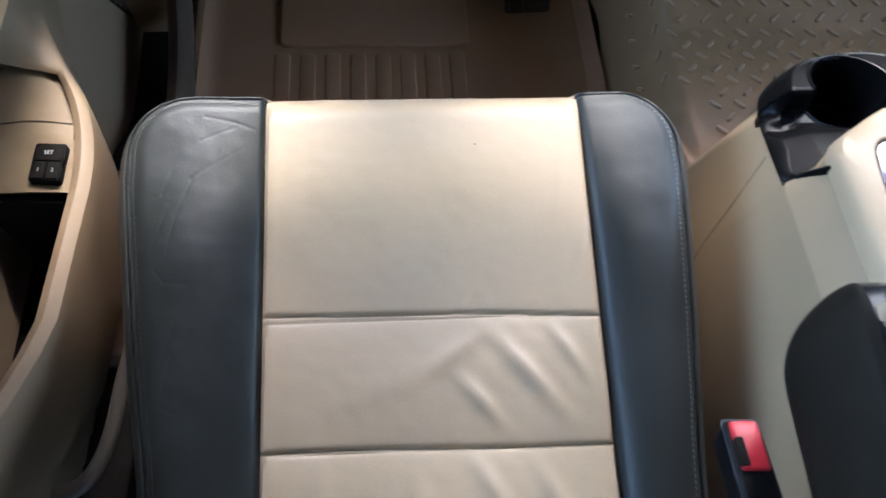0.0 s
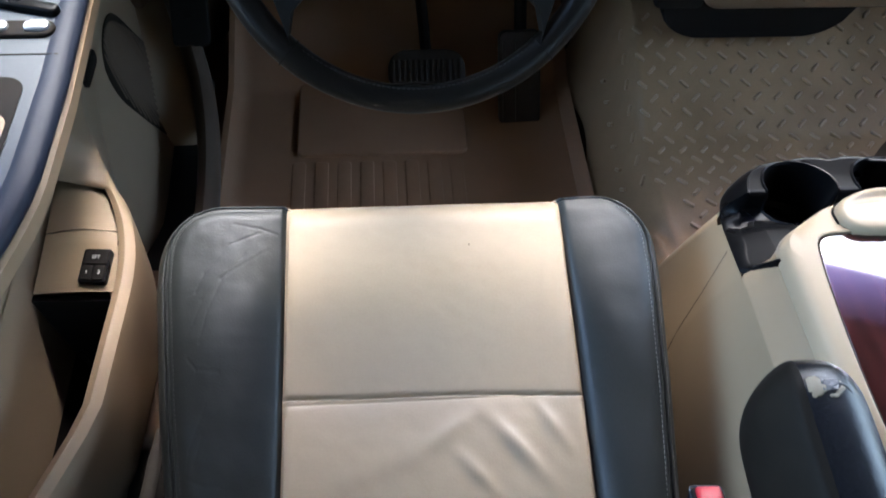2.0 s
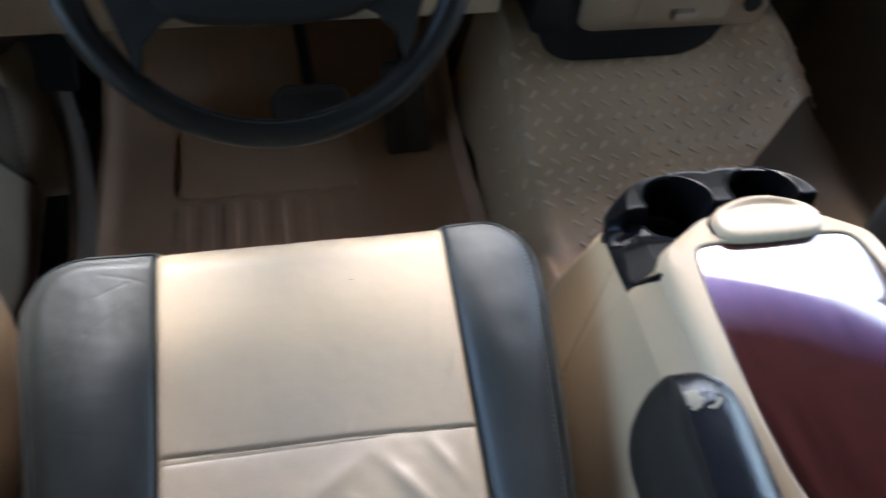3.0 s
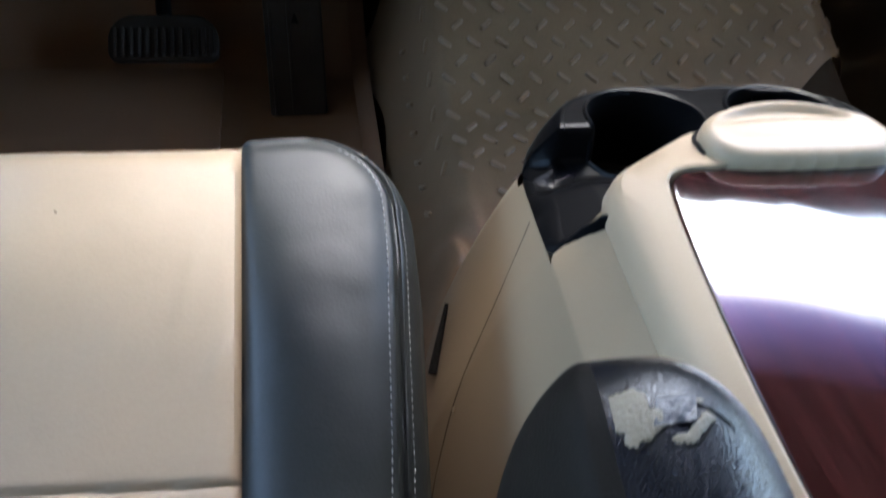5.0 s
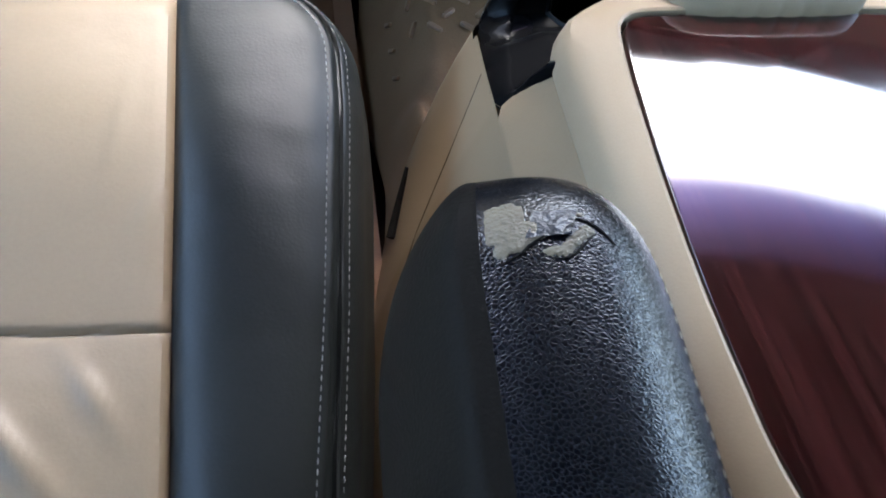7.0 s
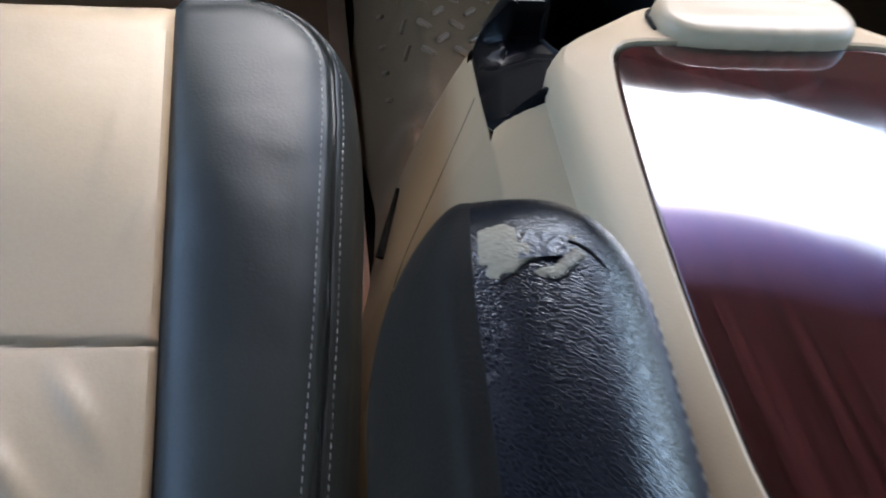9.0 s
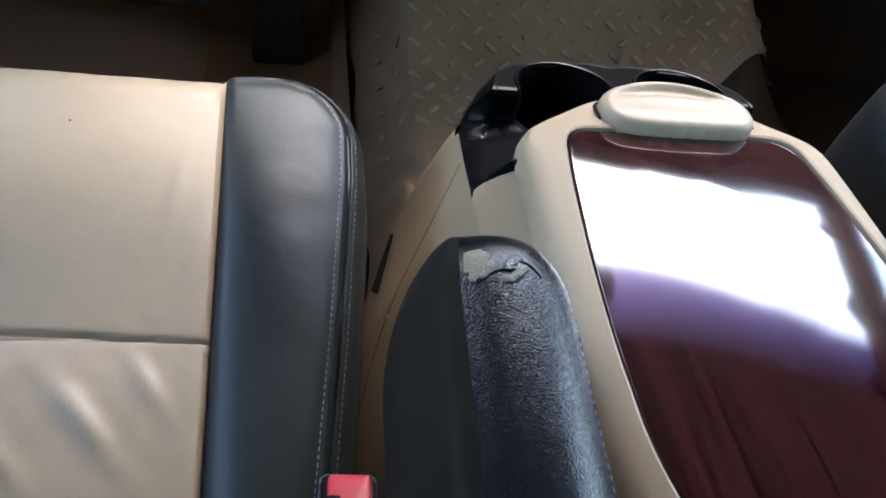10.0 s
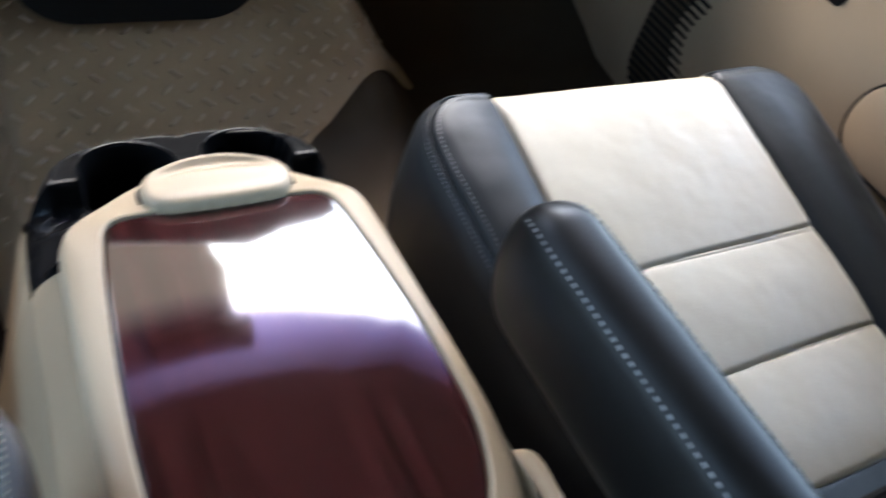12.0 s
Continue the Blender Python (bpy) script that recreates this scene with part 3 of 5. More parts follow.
part("lip", tube(spline([(-0.225, 0.60, 0.030), (-0.222, 0.70, 0.040), (-0.226, 0.80, 0.055), (-0.240, 0.90, 0.075), (-0.262, 0.98, 0.11), (-0.285, 1.04, 0.16)], 24), 0.017, 12, flat=1.4), KICK, sill, "rolled brown carpet edge")
# ---- driver's door ----
door = thing("driver_door", (-0.40, 0.5, 0.0), "tan front door trim with a grey switch armrest and a map pocket", "car door")
# lower skin, bowed a little, with the speaker field
ys, zs = np.linspace(-0.35, 1.10, 60), np.linspace(-0.02, 0.40, 24)
Y, Z = np.meshgrid(ys, zs)


def skin_x(y, z):
    """The inner face of the driver's door; it swells inwards low down in front of the pocket."""
    return -0.345 - 0.02 * np.clip((z - 0.24) / 0.16, 0, 1)**2 - 0.012 * np.clip((y - 0.75) / 0.3, 0, 1) + 0.058 * np.clip((0.19 - z) / 0.19, 0, 1)**1.2 * np.clip((y - 0.54) / 0.16, 0, 1)


part("skin", sheet(np.stack([skin_x(Y, Z), Y, Z], -1)), TAN, door)
def arm_dx(y):
    """The armrest's inner edge swings outwards towards the rear of the door."""
    return -0.005 - np.clip(0.55 * np.clip(0.44 - y, 0, 1)**1.5, 0, 0.09) - 0.012 * np.clip((y - 0.55) / 0.25, 0, 1)


part("upper_trim", loft([np.array([(-0.46, y, 0.33), (-0.375, y, 0.35), (-0.276 + d, y, 0.368), (-0.2570 + d, y, 0.386), (-0.2555 + d, y, 0.404), (-0.264 + d, y, 0.411), (-0.46, y, 0.417)]) for y, d in ((y, float(arm_dx(y))) for y in np.linspace(-0.35, 0.98, 60))]), TAN, door, "tan lower lip of the armrest")
part("front_edge", loft([np.array([(-0.46, 0.98, 0.33), (-0.30, 0.98, 0.36), (-0.30, 0.98, 0.55), (-0.46, 0.98, 0.55)]), np.array([(-0.46, 1.12, 0.30), (-0.40, 1.12, 0.33), (-0.40, 1.12, 0.55), (-0.46, 1.12, 0.55)])]), TAN, door)
part("window_ledge", block(-0.47, -0.425, -0.35, 1.1, 0.41, 0.475, 0.012, 3), TAN, door)
top = rrect(-0.425, -0.270, -0.33, 0.95, (0.03, 0.06, 0.02, 0.02), 8)
top[:, 0] += np.where(top[:, 0] > -0.36, arm_dx(top[:, 1]), 0)
part("armrest_top", pad(top, 0.412, 0.428, 0.008), GREY, door, "grey satin armrest plate")
part("armrest_edge", tube([(-0.2705 + float(arm_dx(y)), y, 0.4185) for y in np.linspace(-0.33, 0.93, 60)], 0.0165, 16, flat=0.62), EDGE, door, "dark rounded inner edge of the armrest")
part("plate_joint", block(-0.42, -0.272, 0.584, 0.5855, 0.4265, 0.4286, 0.0), PLASTIC, door)
# no hollow is cut: a flat plate carries the pull cup's shade as black
part("grab_shade", pad(rrect(-0.41, -0.293, 0.35, 0.553, (0.02,) * 4), 0.4272, 0.4289, 0.0004), PLASTIC, door, "flat black plate painted as the pull cup's shaded hollow")
part("grab_liner", pad(rrect(-0.405, -0.298, 0.355, 0.505, (0.016,) * 4), 0.4275, 0.4292, 0.0004), TAN, door, "tan liner of the pull cup")
for x in (-0.328, -0.292):
    for y in (0.693, 0.742):
        sw = part("window_switch", turned(pad(rrect(-0.0165, 0.0165, -0.021, 0.021, (0.009,) * 4), 0.0, 0.006, 0.003), pose(x, y, 0.4285, -6, 0, 0)), PLASTIC, door)
        part("switch_cap", turned(pad(rrect(-0.0125, 0.0125, -0.018, 0.010, (0.007,) * 4), 0.0, 0.0085, 0.004, 0.0015), pose(x, y, 0.4310, -12, 0, 0)), SILVER, sw, "silver rocker cap")
lock = part("lock_switch", pad(rrect(-0.352, -0.282, 0.608, 0.632, (0.011,) * 4), 0.427, 0.4325, 0.003), PLASTIC, door)
for x in (-0.337, -0.298):
    part("switch_cap", pad(rrect(x - 0.012, x + 0.012, 0.613, 0.627, (0.006,) * 4), 0.432, 0.4365, 0.002, 0.001), SILVER, lock)
part("mirror_lever", turned(pad(rrect(-0.036, 0.036, -0.007, 0.007, (0.006,) * 4), 0.0, 0.008, 0.003), pose(-0.318, 0.655, 0.428, 0, 0, -16)), CUP, door)
part("door_lamp", turned(pad(rrect(-0.030, 0.030, -0.011, 0.011, (0.010,) * 4), 0.0, 0.004, 0.001), pose(-0.3375, 0.775, 0.245, 90, 0, 90)), PLASTIC, door, "dark oval lamp lens")
# speaker grille: a frame of slats
def on_skin(data, at=None):
    """Lays a flat piece (long axis first, height last) on the door skin."""
    P = np.array(turned(data, at)[0] if at else data[0], float)
    y, z = 0.916 - 0.30 * P[:, 0] - 0.954 * P[:, 1], 0.102 + 0.954 * P[:, 0] - 0.30 * P[:, 1]
    return np.c_[skin_x(y, z) + P[:, 2], y, z].tolist(), data[1]


oval = rrect(-0.112, 0.112, -0.070, 0.070, (0.068,) * 4)
spk = part("speaker_grille", on_skin(loft([np.c_[oval * k, np.full(len(oval), h)] for k, h in ((1.0, -0.004), (1.0, 0.0012), (0.985, 0.0016), (0.8, 0.0014), (0.6, 0.0014), (0.4, 0.0014), (0.2, 0.0014), (0.02, 0.0014))])), GRILLE_DARK, door, "dark slatted speaker grille")
for k in range(27):
    c, dx_, dy_ = -0.091 + 0.007 * k, math.cos(radians(-34)), math.sin(radians(-34))
    qa, qb, qc = (dx_ / 0.110)**2 + (dy_ / 0.068)**2, 2 * c * (-dy_ * dx_ / 0.110**2 + dx_ * dy_ / 0.068**2), (c * dy_ / 0.110)**2 + (c * dx_ / 0.068)**2 - 1
    disc = qb * qb - 4 * qa * qc
    if disc > 0:
        mid_t, half_t = -qb / (2 * qa), math.sqrt(disc) / (2 * qa)
        at = pose(-dy_ * c + dx_ * mid_t, dx_ * c + dy_ * mid_t, 0, 0, 0, -34)
        bar_ = rrect(-half_t, half_t, -0.0015, 0.0015, (0.0012,) * 4, 3)
        part("slat", on_skin(pad(bar_, 0.0, 0.0026, 0.0006), at), GRILLE, spk)
# map pocket: an outer shell swelling out of the skin, a lining blackened for the shade inside, and the switch cover at
# its front
def pocket_depth(y):
    """How far the map pocket stands out from the door skin."""
    return 0.107 - 0.05 * max(0.0, 0.44 - y) - min(0.042, 0.33 * max(0.0, 0.30 - y))


ys = np.concatenate([np.linspace(-0.35, 0.40, 26), np.linspace(0.42, 0.80, 44)])
cols = []
for y in ys:
    q = max(0.0, (y - 0.455) / 0.16)
    f = math.sqrt(max(0.0, 1 - q * q)) if q < 0.72 else 0.694 * max(0.0, 1 - (q - 0.72) / 1.43)**1.7      # the pocket closes towards its front and fades into the skin
    lip = -0.346 + f * pocket_depth(y)
    zt = 0.243 + 0.012 * min(1.0, max(0, y - 0.45) / 0.16)
    rise = 0.085 * min(1.0, max(0.0, (y - 0.575) / 0.05))
    bulge = f * 0.012
    run = (lip + 0.347) if rise > 0 else 0.012 * f
    cols.append([(lip - run, y, zt + rise - (0.004 if rise == 0 else 0)), (lip - run * 0.66, y, zt + rise * 0.55 - (0.001 if rise == 0 else 0)), (lip - run * 0.3, y, zt + rise * 0.18 + 0.001), (lip, y, zt), (lip + 0.006 * f, y, zt - 0.004), (lip + 0.008 * f, y, zt - 0.012), (lip + 0.007 * f, y, zt - 0.045),
                 (lip + 0.004 * f, y, zt - 0.10), (lip - 0.006 * f, y, zt - 0.17), (-0.345 + f * 0.07, y, 0.02), (-0.36, y, -0.02)])
part("pocket_shell", sheet(np.array(cols)), TAN, door, "tan plastic shell of the map pocket")
cols = []
for y in np.linspace(-0.35, 0.448, 24):
    lip = -0.346 + pocket_depth(y)
    cols.append([(-0.343, y, 0.262), (-0.338, y, 0.20), (-0.330, y, 0.11), (-0.325, y, 0.06), (lip - 0.03, y, 0.06), (lip - 0.014, y, 0.18), (lip - 0.010, y, 0.238)])
cols = np.array(cols)
part("pocket_back", sheet(cols[:, :3], True), TAN, door, "tan door skin behind the map pocket")
# lining and end wall are black: the pocket's shade is in their colour
part("pocket_lining", sheet(cols[:, 2:], True), PLASTIC, door, "map pocket lining, black for the shade inside it")
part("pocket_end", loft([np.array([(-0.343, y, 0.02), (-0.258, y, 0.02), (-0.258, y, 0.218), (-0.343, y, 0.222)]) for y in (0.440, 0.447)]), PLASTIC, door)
cols = []
for y in np.linspace(0.446, 0.600, 20):
    f = math.sqrt(max(0.0, 1 - max(0.0, (y - 0.455) / 0.165)**2))
    x1 = -0.3335 + f * 0.078
    z = 0.226 + 0.10 * (y - 0.446) + 0.03 * max(0.0, y - 0.525)
    cols.append([(-0.338 + (x1 + 0.338) * s, y, z + 0.006 * math.sin(s * math.pi) * (1 if y > 0.5 else 0.4)) for s in np.linspace(0, 1, 8)])
cover = np.array(cols)
part("switch_cover", sheet(cover[:10]), BEIGE, door, "beige satin switch panel")
part("pocket_cap", sheet(cover[9:] + np.array((0, 0.0012, 0.0008))), BEIGE, door, "beige satin cap in front of the switches")
part("cap_seam", tube(spline([(-0.256, 0.50, 0.2365), (-0.258, 0.52, 0.238), (-0.270, 0.555, 0.2395), (-0.297, 0.592, 0.243), (-0.318, 0.599, 0.2435)], 24), 0.0016, 6), PLASTIC, door)
# seat memory switches
plate = pose(-0.2765, 0.4735, 0.2350, 5, 0, -3)
bez = part("memory_switch", turned(pad(rrect(-0.0145, 0.0145, -0.0205, 0.0205, (0.003,) * 4), -0.006, 0.002, 0.001), plate), CUP, door, "black seat memory switch block")
for text, x, y, w, h in (("SET", 0.0, 0.0095, 0.0125, 0.0085), ("1", -0.0065, -0.0092, 0.0059, 0.0090), ("2", 0.0065, -0.0092, 0.0059, 0.0090)):
    btn = part("memory_button", turned(pad(rrect(x - w, x + w, y - h, y + h, (0.002,) * 4, 4), 0.001, 0.0035, 0.0008), plate), PLASTIC, bez)
    lettering(text, 0.0055, plate @ pose(x, y, 0.0037), WHITE, btn)

# ---- passenger's door ----
pdoor = thing("passenger_door", (1.42, 0.5, 0.0), "tan passenger door trim with a speaker and a map pocket", "car door")
ys, zs = np.linspace(-0.35, 1.10, 50), np.linspace(-0.02, 0.50, 24)
Y, Z = np.meshgrid(ys, zs)
part("skin", sheet(np.stack([1.375 + 0.05 * ((Z - 0.2) / 0.3)**2 + 0.03 * np.clip((Y - 0.75) / 0.3, 0, 1), Y, Z], -1), True), TAN, pdoor)
part("armrest", loft([np.array([(1.47, y, 0.42), (1.33, y, 0.44), (1.31, y, 0.46), (1.31, y, 0.485), (1.33, y, 0.495), (1.47, y, 0.495)]) for y in (-0.35, 0.2, 0.44)]), TAN, pdoor)
part("pocket_cap", turned(pad(rrect(-0.06, 0.06, -0.10, 0.10, (0.03, 0.058, 0.058, 0.03)), 0.0, 0.004, 0.003, 0.004), pose(1.379, 0.365, 0.295, 0, -78, 0)), TAN, pdoor, "tan rounded map pocket cap")
part("cap_seam", turned(tube([(*p, 0.002) for p in rrect(-0.062, 0.062, -0.102, 0.102, (0.03, 0.06, 0.06, 0.03))], 0.0022, 6, True), pose(1.379, 0.365, 0.295, 0, -78, 0)), PLASTIC, pdoor)
part("lamp", turned(pad(rrect(-0.022, 0.022, -0.022, 0.022, (0.021,) * 4), 0.0, 0.006, 0.003), pose(1.397, 0.592, 0.385, 0, -90, 0)), PLASTIC, pdoor, "round black lamp lens")
spk = part("speaker_grille", turned(pad(rrect(-0.12, 0.12, -0.07, 0.07, (0.07,) * 4), 0.0, 0.005, 0.003), pose(1.385, 0.80, 0.16, 0, -90, 0)), DARK_CARPET, pdoor, "dark slatted speaker grille")
for k in range(18):
    u = -0.11 + 0.013 * k
    w = 0.066 * math.sqrt(max(0.05, 1 - (max(abs(u) - 0.05, 0) / 0.07)**2))
    part("slat", turned(pad(rrect(u - 0.0036, u + 0.0036, -w, w, (0.002,) * 4, 3), 0.004, 0.008, 0.0015), pose(1.385, 0.80, 0.16, 0, -90, 0)), PLASTIC, spk)

# ---- seats ----
SL, SR, YF, YB = -0.070, 0.217, 0.518, -0.06     # panel seams left and right, front and rear of the cushion
SEAM_A, SEAM_B, CORNER = 0.295, 0.190, 0.068


def right_edge(y):
    return np.interp(y, (-0.06, 0.18, 0.30, 0.42, 0.53), (0.286, 0.300, 0.312, 0.321, 0.322))


def left_edge(y):
    return np.interp(y, (-0.06, 0.18, 0.30, 0.42, 0.53), (-0.150, -0.172, -0.190, -0.203, -0.204))


def inside(x, y):
    """Distance from the cushion's rounded outline, inwards."""
    out = np.minimum(np.minimum(right_edge(y) - x, x - left_edge(y)), YF - y)
    for px in (x - (right_edge(y) - CORNER), (left_edge(y) + CORNER) - x):
        py = y - (YF - CORNER)
        out = np.where((px > 0) & (py > 0), CORNER - np.hypot(px, py), out)
    return out


def cushion_z(x, y, worn=True):
    z = 0.247 + 0.215 * (y - 0.295)
    d = inside(x, y)
    in_panel = (x > SL) & (x < SR)
    t = np.where(x >= SR, (x - SR) / np.maximum(right_edge(y) - SR, 0.01), np.where(x <= SL, (SL - x) / np.maximum(SL - left_edge(y), 0.01), 0))
    z = z + np.where(in_panel, 0, 0.015 * np.sin(np.pi * np.clip(t, 0, 1)**0.75) * np.clip((YF - y) / 0.16, 0, 1)**0.7)
    # the panels are crowned between their seams
    u = np.clip((x - SL) / (SR - SL), 0, 1)
    for a, b, h in ((SEAM_A, YF, 0.006), (SEAM_B, SEAM_A, 0.007), (0.085, SEAM_B, 0.007)):
        v = np.clip((y - a) / (b - a), 0, 1)
        z = z + np.where(in_panel, h * np.sin(np.pi * v)**0.6 * (0.4 + 0.6 * np.sin(np.pi * u)**0.5), 0)
    r = np.where(in_panel, 0.045, 0.034)
    z = z - lowest(d, r)
    for s in (SEAM_A, SEAM_B, 0.085):
        wav = s + (0.008 if s == SEAM_A else 0.003) * (SR - x) / (SR - SL) + 0.001 * np.sin(x * 21 + s * 40)
        z = z - np.where(in_panel, 0.0036 * gauss(y - wav, 0.0014), 0)
    z = z - 0.0042 * np.maximum(gauss(x - SL, 0.0026), gauss(x - SR, 0.0026))
    # piping seams along the outer edge of the bolsters
    z = z - np.where(in_panel, 0, 0.0035 * gauss(d - 0.0152, 0.0014) - 0.0012 * gauss(d - 0.0117, 0.002) - 0.0012 * gauss(d - 0.0187, 0.002))
    if worn:
        for cx, cy, ang, ln, wd, h in ((0.150, 0.245, -50, 0.032, 0.0075, 0.0062), (0.184, 0.265, -58, 0.022, 0.0060, 0.0042), (0.108, 0.226, -48, 0.020, 0.0065, 0.0052),
                                       (0.085, 0.262, 35, 0.035, 0.010, 0.0034), (0.120, 0.150, -56, 0.034, 0.0075, 0.0058), (0.165, 0.148, -62, 0.028, 0.0075, 0.0052),
                                       (0.060, 0.140, -78, 0.026, 0.009, 0.0036), (0.02, 0.235, 20, 0.04, 0.014, 0.0022), (-0.02, 0.15, -85, 0.03, 0.010, 0.0025), (0.19, 0.40, 80, 0.03, 0.005, 0.0014),
                                       (0.208, 0.36, 70, 0.02, 0.004, 0.0018), (0.095, 0.302, 60, 0.012, 0.003, 0.0012)):
            ca, sa = math.cos(radians(ang)), math.sin(radians(ang))
            p, q = (x - cx) * ca + (y - cy) * sa, -(x - cx) * sa + (y - cy) * ca
            z = z + 0.85 * h * gauss(p, ln) * gauss(q, 0.88 * wd)
        for line in (((-0.095, 0.470), (-0.125, 0.456), (-0.148, 0.425), (-0.155, 0.406), (-0.163, 0.403)), ((-0.085, 0.452), (-0.132, 0.404 + 0.015), (-0.148, 0.397), (-0.155, 0.374), (-0.160, 0.365)),
                     ((-0.122, 0.480), (-0.095, 0.474), (-0.078, 0.468)), ((-0.158, 0.339), (-0.149, 0.328), (-0.127, 0.324)), ((-0.138, 0.294), (-0.151, 0.255), (-0.152, 0.232), (-0.135, 0.223), (-0.12, 0.222)),
                     ((-0.126, 0.286), (-0.139, 0.268), (-0.146, 0.242)), ((-0.117, 0.181), (-0.126, 0.16)), ((-0.109, 0.446), (-0.130, 0.418), (-0.142, 0.385), (-0.148, 0.353))):
            for a, b in zip(line, line[1:]):
                z = z - 0.00028 * gauss(to_segment(x, y, a, b), 0.0010)
        z = z - np.where(x < SL, 0.0015 * gauss(np.hypot(x + 0.10, (y - 0.44) * 0.8), 0.05), 0)
    return z + 0.0008 * rough_field(x, y, 26, 1) + 0.00025 * rough_field(x, y, 80, 2)


def stitches(points, normals, length=0.0030, pitch=0.0048, w=0.00040):
    """Short thread bars along a line on a surface."""
    P = np.array(points)
    s = np.r_[0, np.cumsum(np.linalg.norm(np.diff(P, axis=0), axis=1))]
    out = []
    for a in np.arange(0.002, s[-1] - length, pitch):
        e = [np.array([np.interp(v, s, P[:, k]) for k in range(3)]) for v in (a, a + length)]
        t = (e[1] - e[0]) / (np.linalg.norm(e[1] - e[0]) + 1e-9)
        nr = np.array([np.interp(a, s, np.array(normals)[:, k]) for k in range(3)])
        b = np.cross(t, nr)
        rings = []
        for c, r in ((e[0], 0.5), (e[0] * 0.7 + e[1] * 0.3, 1.0), (e[0] * 0.3 + e[1] * 0.7, 1.0), (e[1], 0.5)):
            rings.append(np.array([c + r * w * (math.cos(q) * b + math.sin(q) * nr) for q in np.linspace(0, 2 * np.pi, 5, endpoint=False)]))
        out.append(loft(rings))
    return join(*out)


ARM_Y, ARM_W, ARM_TOP, ARM_LOW = 0.236, 0.0395, 0.4475, 0.325


def arm_section(y):
    """Centre, half width, top and bottom of the armrest at y."""
    e = np.clip((ARM_Y - y) / 0.062, 0, 1)
    f = (1 - (1 - e)**2.4)**(1 / 2.4)
    g = (1 - (1 - np.clip((ARM_Y - y) / 0.045, 0, 1))**2.2)**(1 / 2.2)
    mid = (ARM_TOP * 0.55 + ARM_LOW * 0.45)
    return 0.3410 + 0.035 * (y - 0.2), ARM_W * f, mid + (ARM_TOP - mid) * g, mid - (mid - ARM_LOW) * g


def arm_top(x, y):
    c, w, t, b = arm_section(y)
    m = (t + b) / 2
    q = np.clip(np.abs(x - c) / np.maximum(w, 1e-4), 0, 1)
    return m + (t - m) * (1 - q**2.5)**(1 / 2.5)


